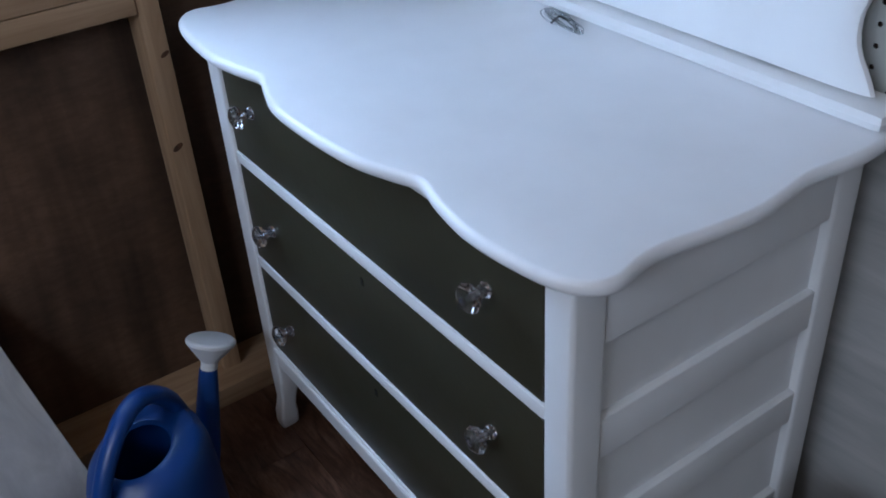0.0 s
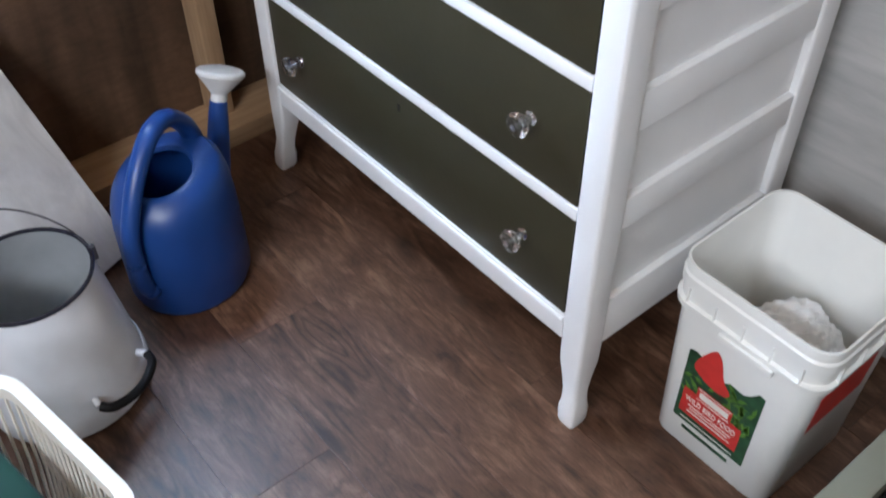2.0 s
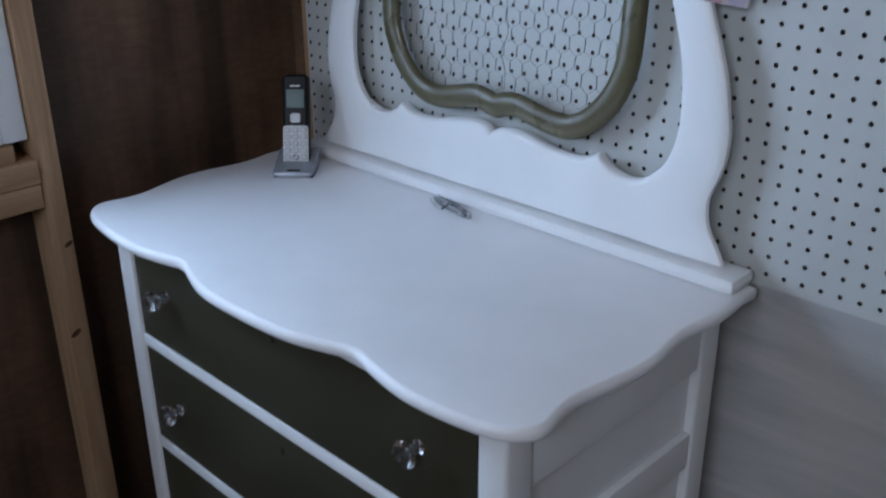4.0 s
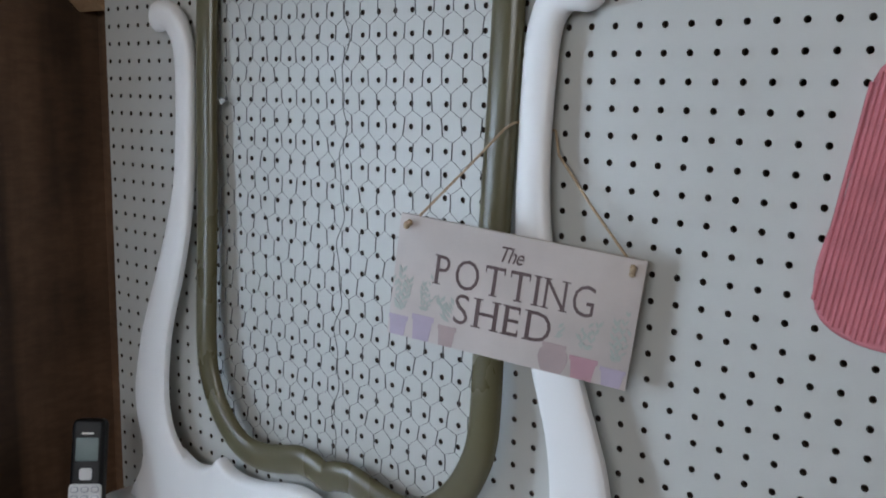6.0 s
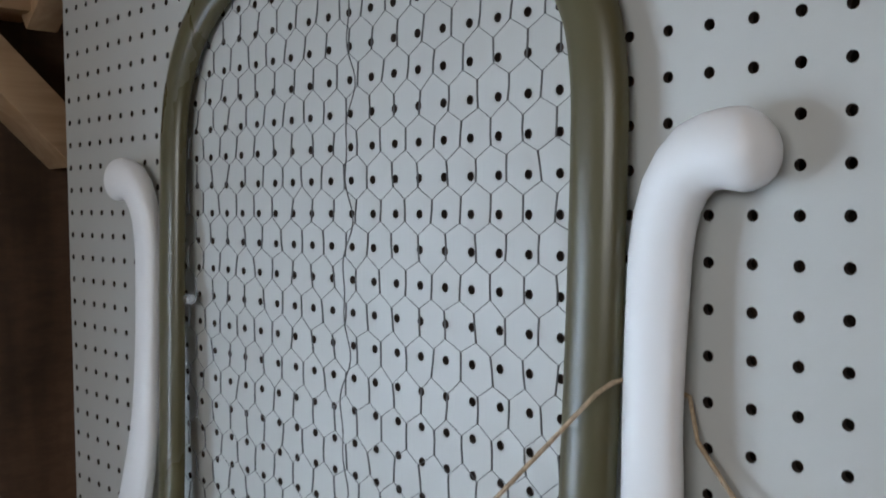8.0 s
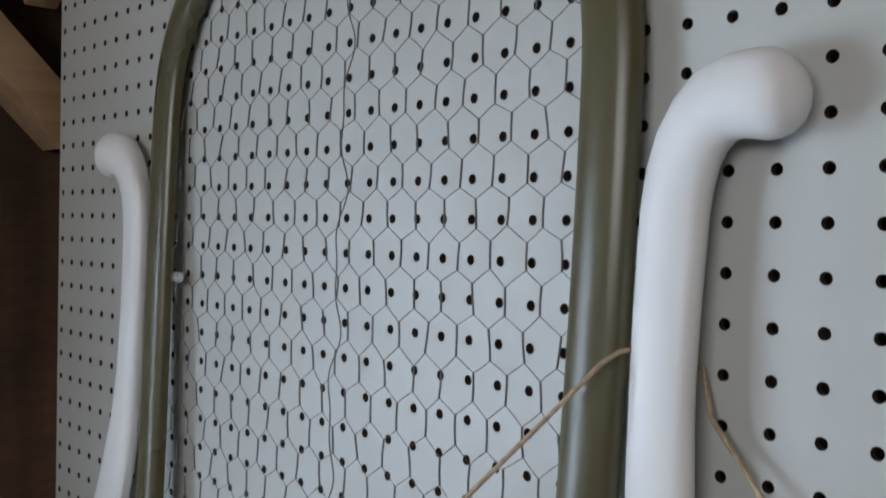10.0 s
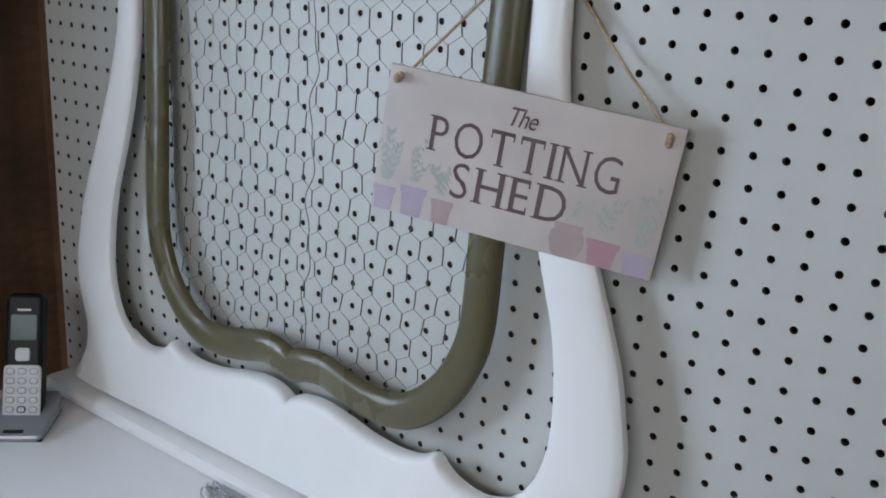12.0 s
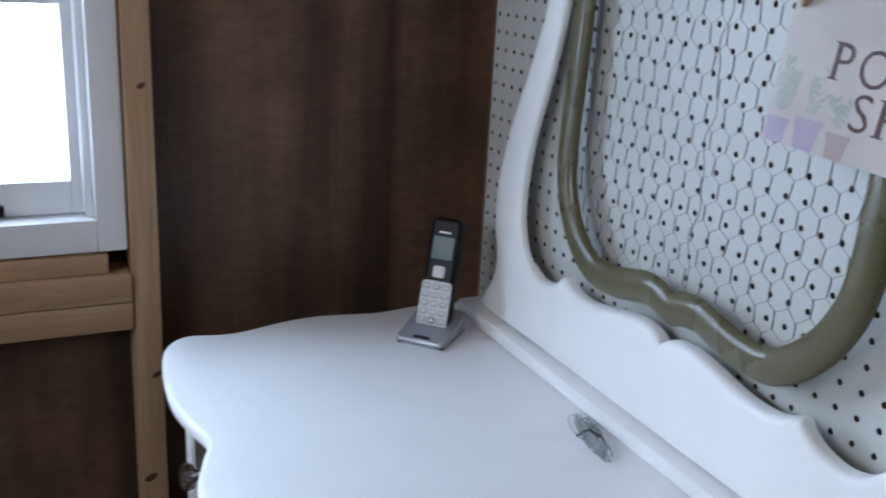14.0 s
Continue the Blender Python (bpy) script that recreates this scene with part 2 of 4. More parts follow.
RED = surface("label_red", (0.55, 0.035, 0.030), 0.4, 0.15, 30, 0.02)
LEAFG = surface("label_dark_green", (0.020, 0.065, 0.030), 0.4, 0.5, 60, 0.02)
LEAFL = surface("label_leaf_green", (0.09, 0.20, 0.03), 0.4, 0.4, 70, 0.02)
PRINT = surface("label_white_print", (0.78, 0.76, 0.70), 0.45, 0.03, 30, 0.02)
LILAC = surface("print_lilac", (0.43, 0.375, 0.475), 0.5, 0.06, 40, 0.02)
MAUVE = surface("print_mauve", (0.41, 0.33, 0.325), 0.5, 0.06, 40, 0.02)
ROSEP = surface("print_rose", (0.44, 0.26, 0.30), 0.5, 0.06, 40, 0.02)
SAGEP = surface("print_sage", (0.41, 0.455, 0.42), 0.5, 0.06, 40, 0.02)
OUTSIDE = surface("pale_ground_outside", (0.5, 0.52, 0.45), 0.9, 0.2, 2, 0.1)


def glass_mat(name, ior=1.5, rough=0.0, tint=(1, 1, 1)):
    m, nodes, links, b = node_mat(name)
    b.inputs["Base Color"].default_value = (*tint, 1)
    b.inputs["Transmission Weight"].default_value = 1
    b.inputs["IOR"].default_value, b.inputs["Roughness"].default_value = ior, rough
    return m


GLASS = glass_mat("clear_glass", 1.45, 0.10)
PANE = glass_mat("window_pane_glass", 1.02)
CLEAR = glass_mat("clear_cord_plastic", 1.35, 0.15, (0.85, 0.87, 0.88))


# ---- mesh helpers ----
def thing(name, at, label, category, group="", kind=""):
    e = new(name)
    e.location = at
    e.empty_display_size = 0.05
    bpy.context.view_layer.update()
    return tagged(e, label, category, group, kind)


def part(name, bm, material, parent=None, label="", smooth=True):
    """Links a bmesh, given in world metres, as one mesh object under its parent."""
    bmesh.ops.recalc_face_normals(bm, faces=bm.faces)
    me = bpy.data.meshes.new(name)
    bm.to_mesh(me)
    bm.free()
    for m in material if isinstance(material, (list, tuple)) else (material,):
        me.materials.append(m)
    if smooth:
        me.shade_smooth()
        me.set_sharp_from_angle(angle=radians(35))
    ob = new(name, me)
    if parent is not None:
        bpy.context.view_layer.update()
        ob.parent = parent
        ob.matrix_parent_inverse = parent.matrix_world.inverted()
    if label:
        tagged(ob, label)
    return ob


def box(x0, x1, y0, y1, z0, z1, bevel=0.0, m=None, bm=None):
    bm = bm or bmesh.new()
    before = set(bm.verts)
    r = bmesh.ops.create_cube(bm, size=1.0, matrix=Matrix.Translation(((x0 + x1) / 2, (y0 + y1) / 2, (z0 + z1) / 2)) @ Matrix.Diagonal((x1 - x0, y1 - y0, z1 - z0, 1)))
    if bevel:
        es = list({e for v in r["verts"] for e in v.link_edges})
        bmesh.ops.bevel(bm, geom=es, offset=bevel, segments=2, profile=0.6, affect="EDGES")
    if m is not None:
        bmesh.ops.transform(bm, matrix=m, verts=[v for v in bm.verts if v not in before])
    return bm


def spline(points, n=8, closed=False):
    """Catmull-Rom curve through the points."""
    pts = [Vector(p) for p in points]
    k, out = len(pts), []
    for i in range(k if closed else k - 1):
        p = [pts[(i + j) % k] if closed else pts[min(max(i + j, 0), k - 1)] for j in (-1, 0, 1, 2)]
        for s in range(n):
            t = s / n
            out.append(0.5 * (2 * p[1] + (p[2] - p[0]) * t + (2 * p[0] - 5 * p[1] + 4 * p[2] - p[3]) * t * t + (3 * p[1] - p[0] - 3 * p[2] + p[3]) * t ** 3))
    if not closed:
        out.append(pts[-1])
    return out


def rings(bm, loops, closed=True, cap0=True, cap1=True):
    """Skins a list of loops of equal length."""
    vs = [[bm.verts.new(p) for p in lp] for lp in loops]
    n = len(vs[0])
    for a, b in zip(vs, vs[1:]):
        for i in range(n if closed else n - 1):
            j = (i + 1) % n
            bm.faces.new((a[i], a[j], b[j], b[i]))
    if cap0:
        bm.faces.new(vs[0])
    if cap1:
        bm.faces.new(vs[-1])
    return bm


def inset(outline, d):
    """The closed 2D outline moved inwards by d (outline runs counter-clockwise)."""
    n, out = len(outline), []
    for i in range(n):
        a, b, c = outline[i - 1], outline[i], outline[(i + 1) % n]
        t = (Vector(c) - Vector(a)).normalized()
        out.append(Vector((b[0] - t.y * d, b[1] + t.x * d)))
    return out


def slab(outline, back, front, r, place, both=False, steps=4):
    """A plate of that 2D outline with a rounded edge towards front; place(u, v, w) gives the world point."""
    s = 1 if front > back else -1
    loops = []
    if both:
        for k in range(steps + 1):
            a = math.pi / 2 * k / steps
            loops.append([place(p.x, p.y, back + s * r * (1 - math.cos(a))) for p in inset(outline, r * (1 - math.sin(a)))])
    else:
        loops.append([place(p[0], p[1], back) for p in outline])
    for k in range(steps + 1):
        a = math.pi / 2 * k / steps
        loops.append([place(p.x, p.y, front - s * r * (1 - math.sin(a))) for p in inset(outline, r * (1 - math.cos(a)))])
    return rings(bmesh.new(), loops)


def tube(points, radius, n=8, closed=False, bm=None, squash=1.0, up=(0, 0, 1)):
    """A round bar along points; radius is a number or a list."""
    bm = bm or bmesh.new()
    pts = [Vector(p) for p in points]
    loops = []
    for i, p in enumerate(pts):
        a = pts[i - 1] if (i or closed) else p
        b = pts[(i + 1) % len(pts)] if (i < len(pts) - 1 or closed) else p
        t = (b - a).normalized()
        side = t.cross(Vector(up))
        side = side.normalized() if side.length > 1e-4 else t.orthogonal().normalized()
        nrm = side.cross(t)
        r = radius[i] if isinstance(radius, (list, tuple)) else radius
        loops.append([p + side * (r * math.cos(2 * math.pi * k / n)) + nrm * (r * squash * math.sin(2 * math.pi * k / n)) for k in range(n)])
    if closed:
        loops.append(loops[0])
    return rings(bm, loops, cap0=not closed, cap1=not closed)


def lathe(profile, centre, n=40, sx=1.0, sy=1.0, bm=None, cap0=False, cap1=False):
    """Turns (radius, height) pairs round the vertical through centre."""
    bm = bm or bmesh.new()
    c = Vector(centre)
    loops = [[c + Vector((r * sx * math.cos(2 * math.pi * k / n), r * sy * math.sin(2 * math.pi * k / n), z)) for k in range(n)] for r, z in profile]
    return rings(bm, loops, cap0=cap0, cap1=cap1)


def rounded_rect(hx, hy, r, n=6):
    out = []
    for cx, cy, a0 in ((hx - r, hy - r, 0), (-hx + r, hy - r, 90), (-hx + r, -hy + r, 180), (hx - r, -hy + r, 270)):
        for k in range(n + 1):
            a = radians(a0 + 90 * k / n)
            out.append(Vector((cx + r * math.cos(a), cy + r * math.sin(a))))
    return out


def lettering(text, size, m, depth=0.0006, shear=0.0, spacing=1.0, align="CENTER", thin=0.0):
    """The text as a bmesh, laid by m from its own XY plane."""
    cu = bpy.data.curves.new("lettering", "FONT")
    cu.body, cu.size, cu.extrude, cu.shear, cu.space_character = text, size, depth, shear, spacing
    cu.offset = -thin
    cu.align_x, cu.align_y, cu.resolution_u = align, "CENTER", 3
    ob = new("lettering", cu)
    bpy.context.view_layer.update()
    me = bpy.data.meshes.new_from_object(ob.evaluated_get(bpy.context.evaluated_depsgraph_get()))
    bpy.data.objects.remove(ob)
    bpy.data.curves.remove(cu)
    bm = bmesh.new()
    bm.from_mesh(me)
    bpy.data.meshes.remove(me)
    bmesh.ops.transform(bm, matrix=m, verts=bm.verts)
    return bm


def flat(points, m, lift=0.0, thick=0.0006):
    """A thin printed shape: 2D points laid by m, raised by lift."""
    bm = bmesh.new()
    return rings(bm, [[m @ Vector((p[0], p[1], lift)) for p in points], [m @ Vector((p[0], p[1], lift + thick)) for p in points]])


# ---- structure ----
WALL_X, STUD_X = -1.022, -0.957          # plywood face and stud face of the window wall
ROOM_X1, ROOM_Y0, EAVE = 1.75, -2.65, 1.80

bm = box(WALL_X - 0.4, ROOM_X1 + 0.2, ROOM_Y0 - 0.2, 0.2, -0.08, -0.006)
floor = tagged(part("floor", bm, DARK, smooth=False), "brown wood-look vinyl plank floor", "floor", kind="structure")

# window wall with a real opening
WY0, WY1, WZ0, WZ1 = -1.24, -0.553, 0.925, 1.66
bm = bmesh.new()
for y0, y1, z0, z1 in ((ROOM_Y0, WY0, 0, 2.6), (WY1, 0.12, 0, 2.6), (WY0, WY1, 0, WZ0), (WY0, WY1, WZ1, 2.6)):
    box(WALL_X - 0.02, WALL_X, y0, y1, z0, z1, bm=bm)
wall_west = tagged(part("wall_west", bm, PLY, smooth=False), "dark brown stained plywood wall behind bare studs", "wall", kind="structure")


def lumber(name, x0, x1, y0, y1, z0, z1, material, label, m=None, category="stud"):
    return tagged(part(name, box(x0, x1, y0, y1, z0, z1, 0.003, m), material), label, category, kind="structure")


for y in (-0.531, -1.30, -1.75, -2.2):
    lumber("wall_stud", WALL_X, STUD_X, y, y + 0.038, 0.045, EAVE - 0.04, PINE, "bare pine wall stud with small knots")
stud = bpy.data.objects["wall_stud"]
KNOT = surface("pine_knot", (0.10, 0.045, 0.02), 0.6, 0.4, 80, 0.2)
for y, z, a, c in ((-0.503, 0.731, 0.008, 0.0045), (-0.518, 0.56, 0.010, 0.006), (-0.508, 1.16, 0.006, 0.004)):
    bm = bmesh.new()
    rings(bm, [[Vector((x, y + g * a * math.cos(t), z + g * c * math.sin(t) + 0.4 * g * a * math.cos(t))) for t in [2 * math.pi * k / 14 for k in range(14)]] for x, g in ((STUD_X - 0.001, 1.0), (STUD_X + 0.0004, 1.0), (STUD_X + 0.0008, 0.6))])
    part("knot", bm, KNOT, stud)
lumber("bottom_plate", WALL_X, -0.905, ROOM_Y0, -0.005, 0.0, 0.045, PINE_Y, "bare pine bottom plate on the floor", category="plate")
lumber("top_plate", WALL_X, -0.94, ROOM_Y0, 0.0, 1.757, 1.797, PINE_Y, "bare pine top plate above the studs", category="plate")
for z0, z1, x1, y1 in ((0.808, 0.850, -0.953, -0.5325), (0.852, 0.893, -0.950, -0.5325), (0.894, 0.922, -0.962, -0.562)):
    lumber("sill_board", WALL_X, x1, -1.262, y1, z0, z1, PINE_Y, "pine framing board stacked under the window", category="sill")
brace = Matrix.Translation((0, -0.007, 1.648)) @ pose(0, 0, 0, -45)
lumber("corner_brace", WALL_X, -0.945, -0.62, 0.075, -0.025, 0.025, PINE_Y, "diagonal pine brace in the shed corner", brace, "brace")

lumber("corner_stud", -0.972, -0.80, 0.045, 0.059, 0.045, EAVE - 0.04, PINE, "bare pine corner stud behind the pegboard edge")

# window unit
window_1 = thing("window_1", (-1.0, -0.9, 0.925), "white vinyl sash window, daylight outside", "window", kind="structure")
bm = bmesh.new()
for y0, y1, z0, z1 in ((WY0 - 0.012, WY0 + 0.03, 0.925, WZ1), (WY1 - 0.022, WY1 + 0.019, 0.925, WZ1), (WY0 + 0.03, WY1 - 0.022, 0.925, 0.972), (WY0 + 0.03, WY1 - 0.022, WZ1 - 0.05, WZ1)):
    box(-1.06, -0.968, y0, y1, z0, z1, 0.003, bm=bm)
part("window_frame", bm, VINYL, window_1)
bm = bmesh.new()
for y in (WY0 + 0.03, WY1 - 0.034):
    box(-1.004, -0.985, y, y + 0.012, 0.972, WZ1 - 0.05, 0.003, bm=bm)
part("jamb_channel", bm, VINYL, window_1)
bm = bmesh.new()
for y0, y1, z0, z1 in ((WY0 + 0.048, WY0 + 0.078, 0.974, 1.61), (WY1 - 0.050, WY1 - 0.022, 0.974, 1.61), (WY0 + 0.078, WY1 - 0.050, 0.974, 1.022), (WY0 + 0.078, WY1 - 0.050, 1.262, 1.282), (WY0 + 0.078, WY1 - 0.050, 1.57, 1.61)):
    box(-1.04, -1.005, y0, y1, z0, z1, 0.003, bm=bm)
part("sash", bm, VINYL, window_1)
pane = part("pane", box(-1.026, -1.022, WY0 + 0.074, WY1 - 0.046, 1.015, 1.58), PANE, window_1, smooth=False)
pane.visible_shadow = False
part("sash_latch", box(-1.006, -0.990, -0.742, -0.690, 0.978, 0.992, 0.002), BLACK, window_1, "black plastic sash latch")

# back wall: sheathing, pegboard, lower panel
bm = box(WALL_X - 0.02, ROOM_X1, 0.06, 0.08, 0, 2.6)
wall_north = tagged(part("wall_north", bm, PLY, smooth=False), "dark plywood sheathing behind the pegboard", "wall", kind="structure")
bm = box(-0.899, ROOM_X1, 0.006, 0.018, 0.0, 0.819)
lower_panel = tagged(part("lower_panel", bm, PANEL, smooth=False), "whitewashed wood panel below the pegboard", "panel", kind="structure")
PITCH, PEG_Z = 0.0254, 1.575


def pegboard(x0, x1, z0, z1, c0, c1, r0, r1, hole=0.0033, depth=0.005, n=12):
    """A perforated sheet: every hole a real one, with its wall."""
    verts, faces = [], []
    cols = [x0] + [(c + 0.5) * PITCH for c in range(c0, c1)] + [x1]
    rows = [z0] + [PEG_Z + (r + 0.5) * PITCH for r in range(r0, r1)] + [z1]
    for i in range(len(cols) - 1):
        for j in range(len(rows) - 1):
            cx, cz = (c0 + i) * PITCH, PEG_Z + (r0 + j) * PITCH
            base = len(verts)
            for k in range(n):
                a = 2 * math.pi * (k + 0.5) / n
                dx, dz = math.cos(a), math.sin(a)
                s = 1 / max(abs(dx), abs(dz))
                ex, ez = dx * s, dz * s
                gx = cols[i + 1] if ex >= 0 else cols[i]
                gz = rows[j + 1] if ez >= 0 else rows[j]
                verts.append((cx + abs(ex) * (gx - cx), 0.0, cz + abs(ez) * (gz - cz)))
                verts.append((cx + hole * dx, 0.0, cz + hole * dz))
                verts.append((cx + hole * dx, depth, cz + hole * dz))
            for k in range(n):
                a, b = base + 3 * k, base + 3 * ((k + 1) % n)
                if verts[a] != verts[b]:
                    faces.append((a, b, b + 1, a + 1))
                else:
                    faces.append((a, b + 1, a + 1))
                faces.append((a + 1, b + 1, b + 2, a + 2))
    me = bpy.data.meshes.new("pegboard")
    me.from_pydata(verts, [], faces)
    me.materials.append(PEG)
    me.materials.append(HOLE)
    me.polygons.foreach_set("material_index", [i % 2 for i in range(len(faces))])
    return me


ob = new("pegboard", pegboard(-0.899, 0.648, 0.820, 1.797, -35, 25, -29, 8))
tagged(ob, "white perforated hardboard pegboard on the wall", "pegboard", kind="structure")
ob = part("pegboard_edge", box(-0.899, ROOM_X1, 0.0052, 0.0058, 0.8205, 0.8225), PEG, ob)
bm = box(0.650, ROOM_X1, 0.0, 0.005, 0.820, 1.797)
tagged(part("pegboard_sheet", bm, PEG, smooth=False), "white hardboard sheet beside the pegboard", "panel", kind="structure")

# closing walls, door opening and roof
bm = bmesh.new()
for x0, x1, z0, z1 in ((WALL_X - 0.02, -0.1, 0, 2.8), (1.6, ROOM_X1, 0, 2.8), (-0.1, 1.6, 0, 1.6), (-0.1, 1.6, 2.36, 2.8)):
    box(x0, x1, ROOM_Y0 - 0.02, ROOM_Y0, z0, z1, bm=bm)
tagged(part("wall_south", bm, PLY, smooth=False), "brown plywood wall with a high gable opening", "wall", kind="structure")
tagged(part("wall_east", box(ROOM_X1, ROOM_X1 + 0.02, ROOM_Y0, 0.08, 0, 2.6), PLY, smooth=False), "brown plywood wall", "wall", kind="structure")
bm = rings(bmesh.new(), [[Vector((x, y, z)) for x, z in ((WALL_X - 0.1, 1.80), (0.36, 2.75), (ROOM_X1 + 0.1, 1.80), (ROOM_X1 + 0.1, 1.84), (0.36, 2.79), (WALL_X - 0.1, 1.84))] for y in (ROOM_Y0 - 0.05, 0.1)])
tagged(part("ceiling", bm, PINE_Y, smooth=False), "bare sloping underside of the shed roof", "ceiling", kind="structure")
for y in (-0.30, -0.02):
    a = math.atan2(0.95, 1.382)
    m = Matrix.Translation((-1.0, y, 1.80)) @ Matrix.Rotation(-a, 4, "Y")
    lumber("rafter", 0.0, 1.6, 0.0, 0.038, -0.075, -0.004, PINE, "bare pine roof rafter", m, "rafter")
tagged(part("ground", box(-40, 40, -40, 40, -0.3, -0.25), OUTSIDE, smooth=False), "pale ground outside the shed", "ground", kind="structure")

# ---- dresser ----
XC = -0.380                               # middle of the dresser
BX0, BX1, BY0, BY1 = -0.797, 0.044, -0.492, -0.045
TOP_Z = 0.823
dresser = thing("dresser", (XC, -0.27, 0), "white painted antique dresser with olive drawers and empty mirror frame", "dresser")

half = [(0.0, -0.538), (0.09, -0.536), (0.150, -0.519), (0.188, -0.507), (0.235, -0.518), (0.295, -0.527), (0.36, -0.524), (0.425, -0.512), (0.455, -0.492), (0.464, -0.466), (0.456, -0.430), (0.454, -0.395), (0.464, -0.330), (0.469, -0.275), (0.462, -0.220), (0.458, -0.180), (0.466, -0.110), (0.462, -0.045)]
edge = spline([(XC - d - max(0, d - 0.3) * 0.19 - 0.013 * min(1.0, max(0.0, (y + 0.45) / 0.12)) * (d > 0.4), y) for d, y in reversed(half)] + [(XC + d - 0.009 * min(1.0, max(0.0, (d - 0.36) / 0.08)), y + 0.005 * min(1.0, max(0.0, (-0.40 - y) / 0.08))) for d, y in half[1:]], 5)
outline = [Vector((p.x, p.y)) for p in edge] + [Vector((XC + 0.452, -0.012)), Vector((XC - 0.501, -0.012))]
part("top", slab(outline, TOP_Z - 0.0195, TOP_Z, 0.0082, lambda u, v, w: Vector((u, v, w)), both=True), WHITE_TOP, dresser, "white serpentine-edged wooden top")


def post(x0, x1, y0, y1, sx, sy):
    """A corner post that ends in a bowed, tapering leg with a small pad foot; sx, sy point outwards."""
    cx, cy, w, d = (x0 + x1) / 2, (y0 + y1) / 2, (x1 - x0) / 2, (y1 - y0) / 2
    loops = []
    for z, grow, shift in ((0.0, 0.66, 0.006), (0.008, 0.78, 0.007), (0.034, 0.80, 0.006), (0.050, 0.70, 0.003), (0.070, 0.68, 0.0), (0.100, 0.80, 0.0), (0.130, 0.97, 0.0), (0.155, 1.0, 0.0), (0.30, 1.0, 0.0), (0.60, 1.0, 0.0), (TOP_Z - 0.024, 1.0, 0.0)):
        ox = cx + sx * ((1 - grow) * w * 0.9 + shift)
        oy = cy + sy * ((1 - grow) * d * 0.9 + shift)
        loops.append([Vector((ox + p.x, oy + p.y, z)) for p in rounded_rect(w * grow, d * grow, 0.006, 3)])
    return rings(bmesh.new(), loops)


PW, PD = 0.044, 0.046
for x0, sx in ((BX0, -1), (BX1 - PW, 1)):
    part("leg_post", post(x0, x0 + PW, BY0, BY0 + PD, sx, -1), WHITE, dresser)
    part("leg_post", post(x0, x0 + PW, BY1 - PD, BY1, sx, 0), WHITE, dresser)

RAILS = ((0.172, 0.221), (0.404, 0.424), (0.606, 0.626), (0.790, 0.800))
for i, (z0, z1) in enumerate(RAILS):
    bm = box(BX0 + PW, BX1 - PW, BY0 + 0.002, BY0 + 0.03, z0, z1, 0.003)
    part("front_rail" if i else "bottom_rail", bm, WHITE, dresser)
part("beading", tube([(BX0 + PW, BY0 + 0.001, 0.214), (BX1 - PW, BY0 + 0.001, 0.214)], 0.0035, 6), WHITE, dresser)

KNOB = bmesh.new()                        # faceted glass knob, axis towards -y
prof = [(0.0085, 0.0), (0.0105, -0.003), (0.0080, -0.007), (0.0065, -0.012), (0.0085, -0.016), (0.0155, -0.019), (0.0185, -0.024), (0.0165, -0.030), (0.0105, -0.034), (0.004, -0.0355)]
rings(KNOB, [[Vector((r * math.cos(2 * math.pi * k / 8), y, r * math.sin(2 * math.pi * k / 8))) for k in range(8)] for r, y in prof])
bmesh.ops.recalc_face_normals(KNOB, faces=KNOB.faces)
knob_mesh = bpy.data.meshes.new("knob")
KNOB.to_mesh(knob_mesh)
KNOB.free()
knob_mesh.materials.append(GLASS)
stem_mesh = bpy.data.meshes.new("screw")
bm = rings(bmesh.new(), [[Vector((r * math.cos(k), y, r * math.sin(k))) for k in [2 * math.pi * j / 8 for j in range(8)]] for r, y in ((0.003, 0.0), (0.003, -0.030), (0.0045, -0.0305), (0.0045, -0.033))])
bm.to_mesh(stem_mesh)
bm.free()
stem_mesh.materials.append(CHROME)
for (a, z0), (z1, b) in zip(RAILS, RAILS[1:]):
    bm = box(BX0 + PW + 0.003, BX1 - PW - 0.003, BY0 + 0.004, BY0 + 0.024, z0 + 0.002, z1 - 0.002, 0.002)
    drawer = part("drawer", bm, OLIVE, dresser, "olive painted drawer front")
    zk = (z0 + z1) / 2 + (0.018 if z0 > 0.6 else 0.003)
    for x in (-0.660, -0.094):
        for nm, me in (("knob", knob_mesh), ("knob_screw", stem_mesh)):
            k = new(nm, me)
            k.location = (x, BY0 + 0.004, zk)
            k.parent = drawer
            if nm == "knob":
                tagged(k, "clear faceted glass knob")
    zh = z1 - 0.030
    part("keyhole", box(XC - 0.0015, XC + 0.0045, BY0 + 0.0030, BY0 + 0.0042, zh - 0.006, zh + 0.006), DARK, drawer, smooth=False)

for x0, x1, s in ((BX1 - 0.034, BX1 - 0.014, 1), (BX0 + 0.014, BX0 + 0.034, -1)):
    bm = box(x0, x1, BY0 + PD - 0.004, BY1 - PD + 0.004, 0.162, TOP_Z - 0.024)
    side = part("side_panel", bm, WHITE, dresser, smooth=False)
    f0, f1 = (x1 - 0.002, BX1 - 0.003) if s > 0 else (BX0 + 0.003, x0 + 0.002)
    for z0, z1 in ((0.165, 0.257), (0.391, 0.445), (0.552, 0.610), (0.714, 0.799)):
        part("side_rail", box(f0, f1, BY0 + PD, BY1 - PD, z0, z1, 0.003), WHITE, side)
part("back_panel", box(BX0 + 0.01, BX1 - 0.01, BY1 - 0.012, BY1 - 0.004, 0.17, 0.795), WHITE, dresser, smooth=False)
